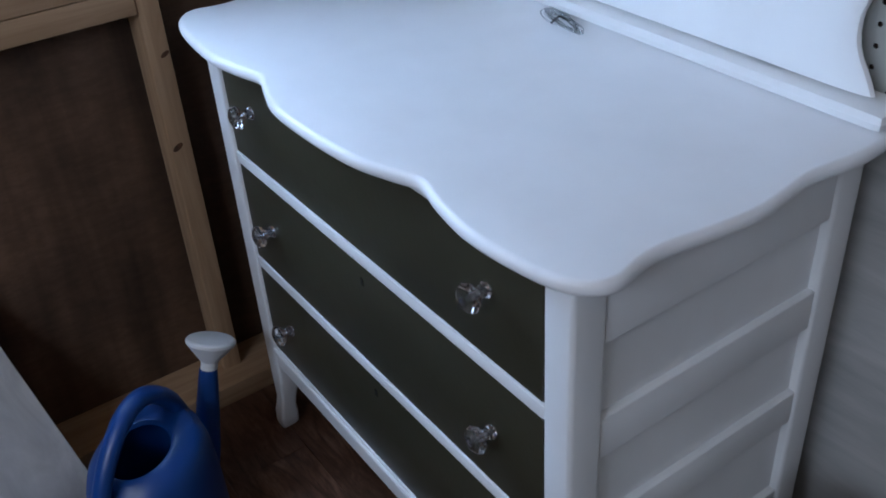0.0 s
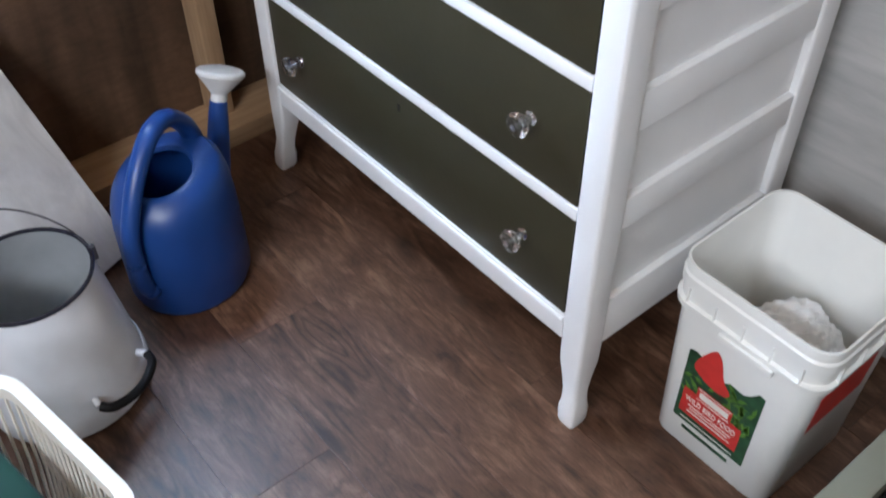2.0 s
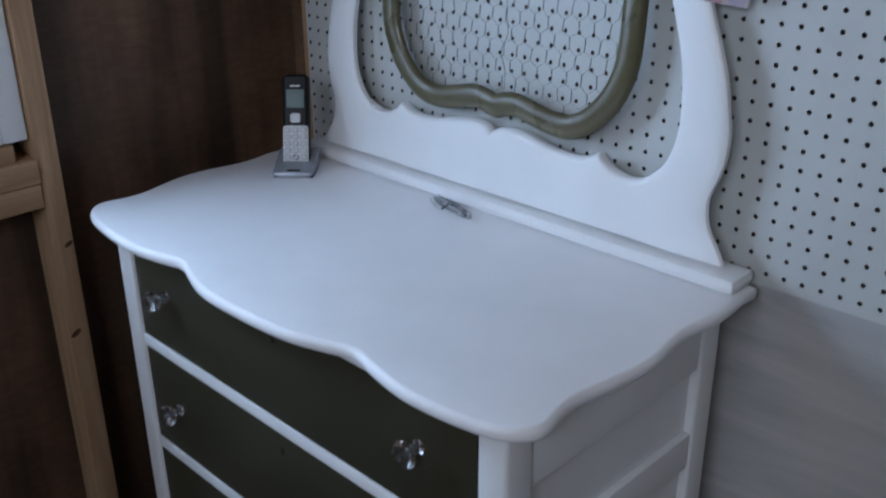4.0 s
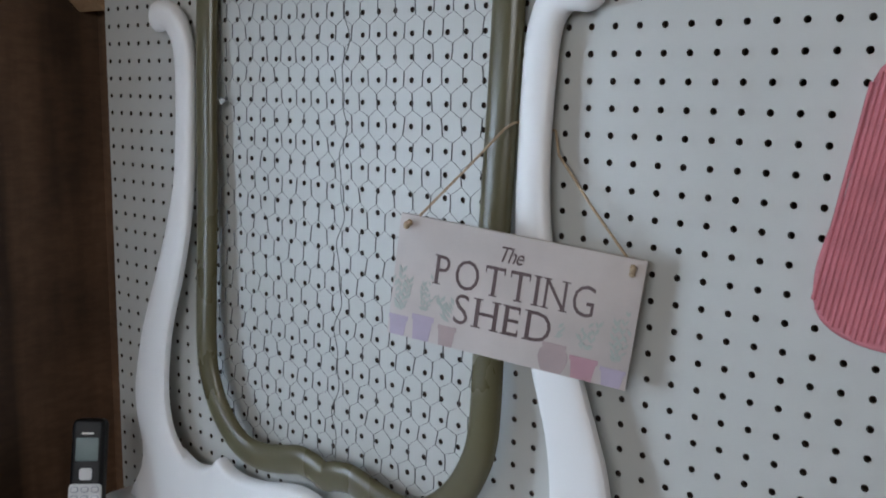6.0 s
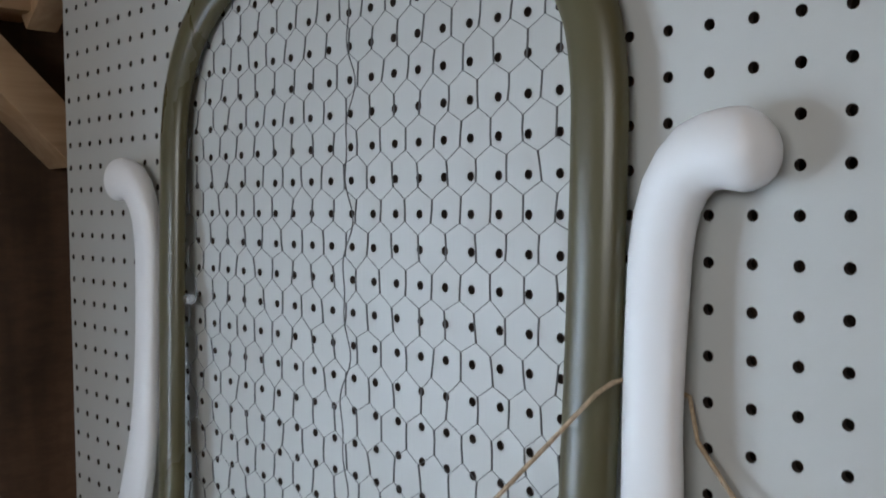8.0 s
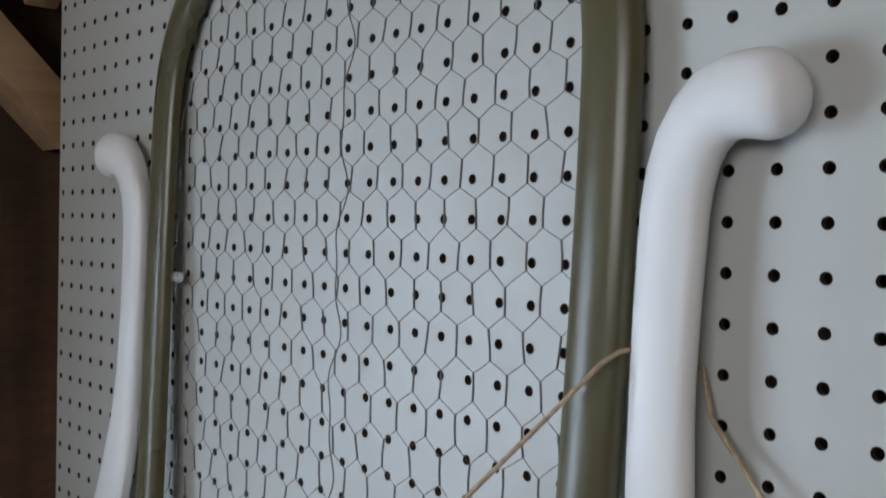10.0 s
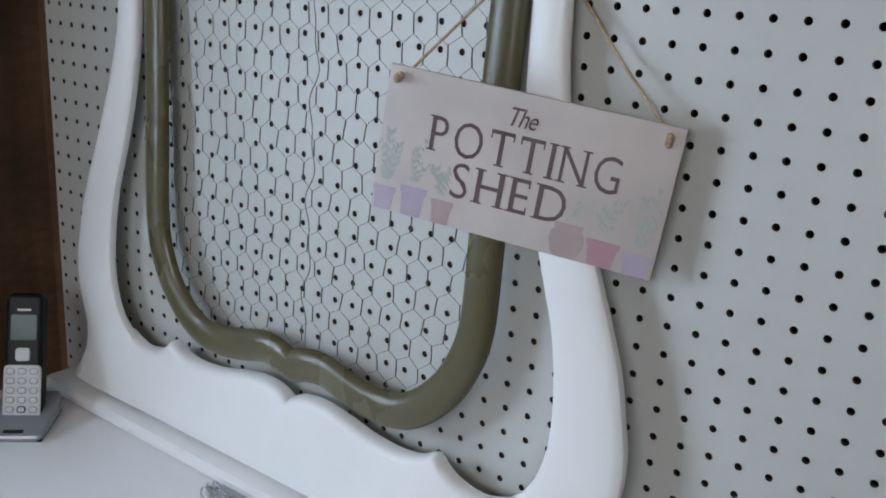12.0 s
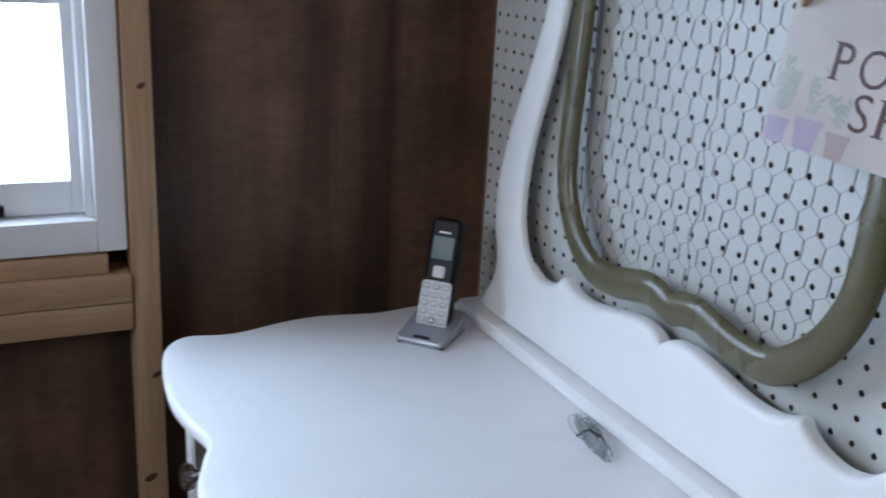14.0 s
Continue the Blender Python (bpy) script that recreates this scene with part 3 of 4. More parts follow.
part("dust_panel", box(BX0 + 0.03, BX1 - 0.03, BY0 + 0.04, BY1 - 0.02, 0.192, 0.204), PINE, dresser, smooth=False)

# harp that carries the mirror frame
HC = -0.387
crest = [(0.0, 0.951), (0.006, 0.955), (0.020, 0.9605), (0.05, 0.9625), (0.085, 0.957), (0.120, 0.949), (0.155, 0.946), (0.182, 0.949), (0.201, 0.958), (0.2095, 0.9585), (0.218, 0.950), (0.236, 0.940), (0.267, 0.936), (0.300, 0.948)]
inner = [(0.240, 0.850), (0.250, 0.905), (0.280, 0.938), (0.306, 0.958), (0.321, 0.982), (0.330, 1.015), (0.3305, 1.060), (0.322, 1.120), (0.298, 1.195), (0.280, 1.265), (0.2715, 1.330), (0.270, 1.420), (0.271, 1.490)]
outer = [(0.422, 0.850), (0.412, 0.868), (0.392, 0.900), (0.388, 0.935), (0.398, 0.965), (0.4055, 0.995), (0.406, 1.030), (0.400, 1.060), (0.388, 1.110), (0.357, 1.190), (0.328, 1.270), (0.312, 1.330), (0.3065, 1.400), (0.307, 1.450), (0.309, 1.490)]
HB, HF = -0.016, -0.0345                    # back and front of the harp where it stands plumb


def lean(z):
    """How far the harp leans back towards the wall at a height."""
    return -0.0107 + 0.036 * (z - 0.95)


def harp():
    """Shaped crest board and two swelling uprights that curl outwards at the top."""
    bm = bmesh.new()
    top = spline([(d, z, 0) for d, z in crest], 4)
    run = [Vector((-p.x, p.y)) for p in reversed(top)] + [Vector((p.x, p.y)) for p in top[1:]]
    r = 0.009
    loops = []
    for p in run:
        arc = [(HF + 0.001 + r * (1 - math.cos(a)), p.y - r * (1 - math.sin(a))) for a in [math.pi / 2 * k / 4 for k in range(5)]]
        loops.append([Vector((HC + p.x, y + lean(z), z)) for y, z in [(HB, 0.8505), (HF + 0.001, 0.8505)] + arc + [(HB, p.y)]])
    rings(bm, loops)

    def at_height(curve, z):
        for (d0, z0), (d1, z1) in zip(curve, curve[1:]):
            if z0 <= z <= z1:
                t = (z - z0) / (z1 - z0)
                t = t * t * (3 - 2 * t) * 0.3 + t * 0.7
                return d0 + (d1 - d0) * t
        return curve[-1][0]

    si, so = [(p.x, p.y) for p in spline([(*q, 0) for q in inner], 4)], [(p.x, p.y) for p in spline([(*q, 0) for q in outer], 4)]
    for s in (-1, 1):
        loops = []
        stations = [((at_height(si, z) + at_height(so, z)) / 2, z, (at_height(so, z) - at_height(si, z)) / 2, 0.0, 0.0) for z in [0.8505 + 0.0125 * k for k in range(52)]]
        stations += [(0.2910, 1.503, 0.0188, 3, 0.1), (0.2935, 1.520, 0.0188, 15, 0.2), (0.298, 1.5345, 0.0188, 30, 0.4), (0.305, 1.546, 0.0190, 46, 0.6), (0.314, 1.5545, 0.0198, 62, 0.8), (0.325, 1.558, 0.0206, 77, 0.95), (0.334, 1.5585, 0.0212, 88, 1.0)]
        stations += [(0.3400 + 0.0190 * math.sin(a), 1.5580 - 0.003 * math.sin(a), 0.0208 * math.cos(a) + 0.0008, 92, 1.0 - 0.85 * (1 - math.cos(a))) for a in [radians(q) for q in (5, 20, 38, 55, 70, 82, 90)]]
        for d, z, w, ang, bulb in stations:
            ca, sa = math.cos(radians(ang)), math.sin(radians(ang))
            lp = []
            for a in [2 * math.pi * k / 20 for k in range(20)]:
                cx, cy = math.cos(a), math.sin(a)
                e = 0.62 + 0.38 * max(bulb, min(1.0, max(0.0, (z - 1.1) / 0.25)) * 0.6)
                u = w * math.copysign(abs(cx) ** e, cx)
                half = (HB - HF) / 2 + 0.0055 * bulb if ang < 92 else 0.0168 * w / 0.0230
                v = (HB + HF) / 2 + lean(z) - 0.0050 * bulb + half * math.copysign(abs(cy) ** e, cy)
                lp.append(Vector((HC + s * (d + u * ca), v, z - u * sa)))
            loops.append(lp)
        rings(bm, loops)
    return bm


part("mirror_harp", harp(), WHITE, dresser, "white shaped backboard with two curled uprights")
part("ledge", box(-0.846, 0.066, -0.070, -0.009, TOP_Z + 0.0005, 0.8465, 0.0115), WHITE, dresser, "white strip along the back of the top")

# green mirror frame with chicken wire
FC = -0.384
fh = [(0.0, 0.992), (0.018, 0.9975), (0.046, 1.0005), (0.080, 0.993), (0.115, 0.9865), (0.150, 0.988), (0.180, 1.003), (0.208, 1.030), (0.226, 1.060), (0.237, 1.094), (0.2405, 1.145), (0.2405, 1.30), (0.244, 1.45), (0.245, 1.56), (0.243, 1.61), (0.234, 1.648), (0.209, 1.690), (0.163, 1.726), (0.096, 1.758), (0.04, 1.775), (0.0, 1.778)]
path = spline([(FC + d, 0, z) for d, z in fh] + [(FC - d, 0, z) for d, z in fh[-2:0:-1]], 5, closed=True)


def tilt_back(z):
    """How far the frame leans back towards the wall at a height."""
    return -0.001 + 0.038 * (z - 1.21)


sec = [(-0.0188, -0.0235), (-0.0187, -0.0275), (-0.0158, -0.0318), (-0.009, -0.0346), (0.0, -0.0355), (0.009, -0.0346), (0.0158, -0.0318), (0.0187, -0.0275), (0.0188, -0.0235)]
loops = []
for i, p in enumerate(path):
    t = (path[(i + 1) % len(path)] - path[i - 1]).normalized()
    nrm = Vector((t.z, 0, -t.x))
    loops.append([p + nrm * a + Vector((0, d + tilt_back(p.z), 0)) for a, d in sec])
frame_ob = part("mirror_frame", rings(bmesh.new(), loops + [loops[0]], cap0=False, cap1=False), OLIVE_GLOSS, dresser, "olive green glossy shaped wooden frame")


def inside_frame(x, z, margin=0.009):
    """Whether a point lies within the frame's opening."""
    hit = False
    if min((p.x - x) ** 2 + (p.z - z) ** 2 for p in path) < margin ** 2:
        return False
    for a, b in zip(path, path[1:] + path[:1]):
        if (a.z > z) != (b.z > z) and x < a.x + (z - a.z) * (b.x - a.x) / (b.z - a.z):
            hit = not hit
    return hit


def chicken_wire(pw=0.0272, ph=0.0262, y=-0.0225):
    """Hexagonal netting: twisted upright wires and single slanting ones, each slightly bent."""
    rng = random.Random(4)
    bm = bmesh.new()
    nodes = {}

    def node(i, j, top):
        key = (i, j, top)
        if key not in nodes:
            x = FC - 0.26 + (i + 0.5 * (j % 2)) * pw
            z = 0.97 + j * ph + (0.0172 if top else 0.0)
            sag = 0.004 * math.sin(9 * x + 1.3) + 0.003 * math.sin(14 * z)
            nodes[key] = Vector((x + rng.uniform(-0.0013, 0.0013) + 0.004 * math.sin(11 * z), y + tilt_back(z) + rng.uniform(-0.001, 0.001), z + sag + rng.uniform(-0.0013, 0.0013)))
        return nodes[key]

    def wire(a, b, r):
        if inside_frame(a.x, a.z) and inside_frame(b.x, b.z):
            tube([a, (a + b) / 2 + Vector((rng.uniform(-0.0006, 0.0006), 0, 0)), b], r, 5, bm=bm, up=(0, 1, 0))

    for j in range(31):
        for i in range(20):
            wire(node(i, j, False), node(i, j, True), 0.00070)
            k = i if j % 2 == 0 else i + 1
            wire(node(i, j, True), node(k, j + 1, False), 0.00028)
            wire(node(i, j, True), node(k - 1, j + 1, False), 0.00028)
    pts = [Vector((FC + 0.012 + 0.0045 * math.sin(63 * z) + 0.0025 * math.sin(121 * z), y + tilt_back(z), z)) for z in [1.02 + 0.006 * k for k in range(122)]]
    tube(pts, 0.0005, 5, bm=bm, up=(0, 1, 0))
    return bm


part("wire_mesh", chicken_wire(), STEEL, frame_ob, "galvanised hexagonal chicken wire")
part("wire_end", tube([(-0.598, -0.0325, 1.068), (-0.586, -0.0355, 1.047), (-0.571, -0.0365, 1.026), (-0.560, -0.034, 1.016)], 0.0022, 6), CHROME, frame_ob, "bright bent wire end")
part("pivot_screw", tube([(-0.612, -0.0135, 1.445), (-0.600, -0.0145, 1.445)], 0.005, 8), CHROME, frame_ob)

# ---- potting shed sign ----
SM = Matrix.Translation((-0.0945, -0.0590, 1.2635)) @ pose(0, 0, 0, 0, 0, 18.2) @ pose(0, 0, 0, 0, 6.9, 0)
sign = thing("hanging_sign", (-0.0945, -0.0545, 1.2635), "white wooden sign reading The Potting Shed, hung by twine", "sign")
part("board", box(-0.1245, 0.1245, -0.002, 0.002, -0.063, 0.063, 0.0008, SM), SIGNM, sign)
FACE = SM @ Matrix.Translation((0, -0.0021, 0)) @ pose(0, 0, 0, 90)
part("word", lettering("The", 0.0225, FACE @ Matrix.Translation((-0.005, 0.0415, 0)) @ Matrix.Diagonal((0.78, 1.0, 1, 1)), shear=0.32, spacing=0.9), INK, sign, "dark brown painted word", smooth=False)
STEMS = {"P": (0.0,), "O": (), "T": (0.5,), "I": (0.5,), "N": (0.0, 1.0), "G": (), "S": (), "H": (0.0, 1.0), "E": (0.0,), "D": (0.0,)}


def serif_word(text, size, cx, cy, width):
    """Capitals with slab serifs on their upright strokes, fitted to a width."""
    glyphs, x = [], 0.0
    for ch in text:
        g = lettering(ch, size, Matrix.Identity(4), 0.0003, thin=size * 0.008)
        x0, x1 = min(v.co.x for v in g.verts), max(v.co.x for v in g.verts)
        y0, y1 = min(v.co.y for v in g.verts), max(v.co.y for v in g.verts)
        t = size * 0.085
        for s in STEMS[ch]:
            sx = x0 + t * 0.5 + (x1 - x0 - t) * s
            if ch != "N":
                box(sx - t * 0.62, sx + t * 0.62, y0 + 0.0004, y1 - 0.0004, -0.00032, 0.00032, bm=g)
            for y in (y0, y1):
                if ch == "T" and y == y1:
                    for e in (x0, x1):
                        box(e - 0.0006, e + 0.0006, y1 - size * 0.16, y1, -0.0003, 0.0003, bm=g)
                    continue
                box(sx - t * 1.4, sx + t * 1.4, y - (0.0010 if y == y1 else 0), y + (0.0010 if y == y0 else 0), -0.0003, 0.0003, bm=g)
        if ch == "E":
            for y in (y0, y1):
                s = 1 if y == y0 else -1
                box(x1 - 0.0012, x1, min(y, y + s * size * 0.15), max(y, y + s * size * 0.15), -0.0003, 0.0003, bm=g)
        for v in g.verts:
            v.co.x += x - x0
        x += x1 - x0 + size * 0.19
        glyphs.append(g)
    k = width / (x - size * 0.19)
    for g in glyphs:
        bmesh.ops.transform(g, matrix=FACE @ Matrix.Translation((cx - width / 2, cy, 0)) @ Matrix.Diagonal((k, 1.26, 1, 1)), verts=g.verts)
        part("letter", g, INK, sign, "dark brown painted capital", smooth=False)


serif_word("POTTING", 0.0355, 0.0015, 0.0120, 0.162)
serif_word("SHED", 0.0355, -0.005, -0.0230, 0.100)
# x, width, height, colour, urn-shaped, plant height, leaf length, leaf pairs
POTS = [(-0.1135, 0.021, 0.021, LILAC, False, 0.044, 0.010, 6), (-0.087, 0.024, 0.026, LILAC, False, 0.038, 0.007, 6), (-0.060, 0.020, 0.021, MAUVE, False, 0.034, 0.011, 6), (0.051, 0.030, 0.029, MAUVE, True, 0.040, 0.008, 5), (0.081, 0.028, 0.022, ROSEP, False, 0.040, 0.009, 4), (0.110, 0.025, 0.018, LILAC, False, 0.052, 0.009, 6)]
rng = random.Random(7)
for x, w, h, m, urn, ph, leaf, pairs in POTS:
    z0 = -0.0625
    if urn:
        side = [(0.32, 0.0), (0.44, 0.25), (0.50, 0.5), (0.46, 0.72), (0.36, 0.86), (0.40, 0.88), (0.40, 1.0)]
    else:
        side = [(0.36, 0.0), (0.44, 0.78), (0.50, 0.78), (0.50, 1.0)]
    part("painted_pot", flat([(x + w * u, z0 + h * v) for u, v in side] + [(x - w * u, z0 + h * v) for u, v in reversed(side)], FACE, thick=0.0002), m, sign, smooth=False)
    bm = bmesh.new()
    bend = rng.uniform(-0.006, 0.006)
    for stem in (-1, 0, 1):
        for k in range(pairs):
            f = (k + 1) / pairs
            c = Vector((x + stem * 0.009 * f + bend * f * f, z0 + h + ph * f * (1.0 - 0.22 * abs(stem))))
            for way in (-1, 1):
                b = radians(90 - way * rng.uniform(28, 62) * (1.1 - 0.6 * f))
                n = leaf * rng.uniform(0.7, 1.1)
                d, e = Vector((math.cos(b), math.sin(b))) * n, Vector((-math.sin(b), math.cos(b))) * n * 0.19
                tip = c + d
                if abs(tip.x) > 0.1225 or (abs(tip.x + 0.003) < 0.054 and tip.y > -0.044) or (abs(tip.x - 0.0015) < 0.084 and tip.y > -0.010):
                    continue
                rings(bm, [[FACE @ Vector((q.x, q.y, l)) for q in (c, c + d * 0.5 + e, c + d, c + d * 0.5 - e)] for l in (0.0, 0.0002 + 0.00005 * (stem + 1))])
    part("painted_leaves", bm, SAGEP, sign, smooth=False)
n1, n2 = SM @ Vector((-0.115, -0.004, 0.054)), SM @ Vector((0.1135, -0.004, 0.052))
for n in (n1, n2):
    bm = bmesh.new()
    for k in range(4):
        c = n + Vector((rng.uniform(-0.002, 0.002), rng.uniform(-0.002, 0.001), rng.uniform(-0.003, 0.003)))
        bmesh.ops.create_icosphere(bm, subdivisions=2, radius=0.0032, matrix=Matrix.Translation(c))
    part("twine_knot", bm, TWINE, sign, "knotted jute twine")
bm = tube([n1 + Vector((0.010, 0.006, 0.008)), (-0.150, -0.053, 1.392), (-0.124, -0.036, 1.426), (-0.1185, -0.028, 1.432), (-0.113, -0.005, 1.434), (-0.085, -0.004, 1.425), (-0.0775, -0.008, 1.402), (-0.034, -0.013, 1.354), n2 + Vector((-0.008, 0.006, 0.008))], 0.0014, 6)
part("twine", bm, TWINE, sign, "pale jute twine")

# ---- phone ----
PM = Matrix.Translation((-0.764, -0.145, TOP_Z)) @ pose(0, 0, 0, 0, 0, 43)
phone = thing("cordless_phone", (-0.764, -0.145, TOP_Z), "black and silver cordless phone in its charging cradle", "phone")
bm = rings(bmesh.new(), [[PM @ Vector((p.x, p.y, z + (0.020 * max(0, (p.y + 0.046) / 0.092) if top else 0))) for p in rounded_rect(0.037 * g, 0.046 * g, 0.008, 4)] for z, g, top in ((0.0, 0.93, 0), (0.003, 0.95, 0), (0.0065, 1.0, 1), (0.0095, 0.97, 1), (0.0105, 0.6, 1))])
cradle = part("cradle", bm, SILVER, phone, "silver grey charging cradle")
part("cradle_base", box(-0.035, 0.035, -0.043, 0.043, 0.0002, 0.003, 0.001, PM), BLACK, cradle)
HM = PM @ Matrix.Translation((0, 0.004, 0.007)) @ pose(0, 0, 0, -17)
sh = [Vector((p.x, p.y)) for p in rounded_rect(0.0235, 0.082, 0.010, 5)]
put = lambda u, v, w: HM @ Vector((u, w, v + 0.082))
part("handset", slab(sh, 0.014, -0.012, 0.006, put, both=True), BLACK, phone, "glossy black handset")
low = [Vector((p.x, p.y - 0.0445)) for p in rounded_rect(0.0232, 0.0350, 0.006, 4)]
part("keypad_panel", slab(low, -0.011, -0.0136, 0.001, put), KEYGREY, phone, "pale grey keypad panel")
part("screen", slab([Vector((p.x, p.y + 0.0385)) for p in rounded_rect(0.0160, 0.0165, 0.002, 2)], -0.011, -0.0128, 0.0005, put), SCREEN, phone, "grey green display")
part("menu_key", slab([Vector((p.x, p.y + 0.0040)) for p in rounded_rect(0.0090, 0.0085, 0.004, 4)], -0.011, -0.0150, 0.001, put), KEYGREY, phone, "pale square menu key")
part("brand_bar", slab([Vector((p.x, p.y + 0.0610)) for p in rounded_rect(0.0085, 0.0014, 0.0005, 2)], -0.0115, -0.0126, 0.0002, put), PRINT, phone)
part("brand_bar", box(-0.012, 0.012, -0.040, -0.034, 0.0110, 0.0128, 0, PM), BLACK, phone)
for r in range(5):
    for c in range(3):
        o = [Vector((p.x + (c - 1) * 0.0145, p.y - 0.0175 - r * 0.0122)) for p in rounded_rect(0.0056, 0.0043, 0.0035, 3)]
        key = part("key", slab(o, -0.0134, -0.0148, 0.0006, put), SILVER if (r, c) != (4, 1) else BLACK, phone)
        o = [Vector((p.x + (c - 1) * 0.0145, p.y - 0.0175 - r * 0.0122)) for p in rounded_rect(0.0042, 0.0030, 0.0025, 3)]
        part("key_face", slab(o, -0.0147, -0.0154, 0.0003, put), KEYGREY, key)

# ---- coiled cord on the top ----
cord = thing("coiled_cord", (-0.415, -0.10, TOP_Z), "small coil of clear grey cord lying on the top", "cord")
pts = []
rng = random.Random(11)
for k in range(150):
    a = k * 0.31
    lap = int(a / (2 * math.pi))
    u = (0.048 + 0.006 * math.sin(lap * 2.3)) * math.cos(a) + 0.006 * math.sin(lap * 1.7)
    v = (0.006 + 0.006 * abs(math.sin(lap * 1.9 + 0.5)) * (1.3 if u > 0 else 0.8)) * math.sin(a + 0.5 * math.sin(lap)) + 0.003 * math.sin(k * 0.43)
    w = 0.002 + 0.005 * abs(math.sin(a * 0.5 + lap)) + 0.0015 * (lap % 3)
    pts.append(Vector((-0.418, -0.098, TOP_Z + w)) + Vector((0.965, -0.26, 0)) * -u + Vector((0.26, 0.965, 0)) * v)
part("cord_coil", tube(pts, 0.0011, 6), CLEAR, cord, "clear grey plastic cord")
part("cord_tie", tube([(-0.43, -0.110, TOP_Z + 0.003), (-0.425, -0.098, TOP_Z + 0.012), (-0.418, -0.085, TOP_Z + 0.003)], 0.0016, 6), BLACK, cord)

# ---- pink ribbed pad on the pegboard ----
pad = thing("garden_glove", (0.24, -0.02, 1.30), "pink ribbed fabric glove hanging on the pegboard", "glove")
po = spline([(0.177, 1.315, 0), (0.182, 1.285, 0), (0.205, 1.268, 0), (0.245, 1.262, 0), (0.290, 1.272, 0), (0.305, 1.32, 0), (0.300, 1.40, 0), (0.292, 1.47, 0), (0.255, 1.50, 0), (0.215, 1.485, 0), (0.203, 1.43, 0), (0.196, 1.385, 0), (0.184, 1.35, 0)], 5, closed=True)
po = [Vector((p.x, p.y)) for p in po]
part("palm", slab(po, -0.002, -0.016, 0.007, lambda u, v, w: Vector((u, w, v))), PINK, pad)
for k in range(26):
    x = 0.180 + k * 0.0049
    zs = [z for z in [1.262 + 0.004 * j for j in range(61)] if len(po) and sum(((a.y > z) != (b.y > z)) and (x + 0.18 * (z - 1.30) < a.x + (z - a.y) * (b.x - a.x) / (b.y - a.y)) for a, b in zip(po, po[1:] + po[:1])) % 2]
    if len(zs) > 3:
        pts = [Vector((x + 0.18 * (z - 1.30), -0.0158, z)) for z in (zs[1], zs[len(zs) // 2], zs[-2])]
        part("rib", tube(pts, 0.0020, 6, up=(0, 1, 0)), PINK, pad)

# ---- watering can ----
CC = Vector((-0.634, -0.782, 0))
can = thing("watering_can", CC, "blue plastic watering can with a white rose, on the floor", "watering can")
UX = Vector((-0.50, 0.866, 0))
VX = Vector((0.866, 0.50, 0))


def can_pt(s, v, z):
    return CC + UX * s + VX * v + Vector((0, 0, z))


body = []
for z, a, w, off in ((0.0, 0.098, 0.092, 0), (0.005, 0.107, 0.100, 0), (0.02, 0.112, 0.105, 0), (0.10, 0.112, 0.104, 0), (0.16, 0.111, 0.102, 0), (0.200, 0.108, 0.098, 0), (0.225, 0.101, 0.091, 0), (0.240, 0.088, 0.080, 0), (0.248, 0.070, 0.065, -0.006), (0.252, 0.059, 0.056, -0.010), (0.2515, 0.055, 0.052, -0.010), (0.244, 0.052, 0.049, -0.010), (0.225, 0.080, 0.075, 0), (0.10, 0.10, 0.095, 0), (0.02, 0.10, 0.095, 0)):
    slope = 0.21 * min(1.0, max(0.0, (z - 0.13) / 0.10))
    lp = []
    for k in range(48):
        c, s = math.cos(2 * math.pi * k / 48), math.sin(2 * math.pi * k / 48)
        lp.append(can_pt(off + a * c, w * s, z + slope * (off + a * c)))
    body.append(lp)
part("can_body", rings(bmesh.new(), body), BLUE, can)
hp = spline([can_pt(*p) for p in ((-0.100, 0, 0.066), (-0.118, 0, 0.080), (-0.126, 0, 0.130), (-0.122, 0, 0.190), (-0.102, 0, 0.236), (-0.072, 0, 0.280), (-0.030, 0, 0.318), (0.006, 0, 0.331), (0.040, 0, 0.322), (0.074, 0, 0.285), (0.092, 0, 0.235))], 6)
part("handle", tube(hp, [0.0155 + 0.006 * abs(k / len(hp) - 0.40) for k in range(len(hp))], 14, squash=0.85), BLUE, can)
bm = bmesh.new()
bmesh.ops.create_uvsphere(bm, u_segments=16, v_segments=10, radius=0.0165, matrix=Matrix.Translation(can_pt(-0.113, 0.004, 0.072)))
part("handle_boss", bm, BLUE, can)
sp = spline([can_pt(*p) for p in ((0.080, 0, 0.05), (0.118, 0, 0.10), (0.152, 0, 0.18), (0.180, 0, 0.262))], 6)
part("spout", tube(sp, [0.032 - 0.0165 * k / (len(sp) - 1) for k in range(len(sp))], 16), BLUE, can)
bm = lathe([(0.0130, -0.012), (0.0145, -0.012), (0.0145, 0.016), (0.019, 0.022), (0.0400, 0.047), (0.0425, 0.050), (0.0425, 0.055), (0.039, 0.058), (0.0, 0.060)], (0, 0, 0), 32)
bmesh.ops.transform(bm, matrix=Matrix.Translation(can_pt(0.180, 0, 0.258)) @ Matrix.Rotation(radians(24), 4, VX * -1), verts=bm.verts)
part("rose", bm, ROSE, can, "white plastic sprinkler rose")
for z in (0.145, 0.165):
    part("embossed_band", tube([can_pt(0.103 * math.cos(a) * (1 - (z - 0.1) * 0.55), 0.097 * math.sin(a) * (1 - (z - 0.1) * 0.6), z + 0.004 * math.cos(3 * a)) for a in [radians(t) for t in range(150, 245, 8)]], 0.0022, 6), BLUE, can)

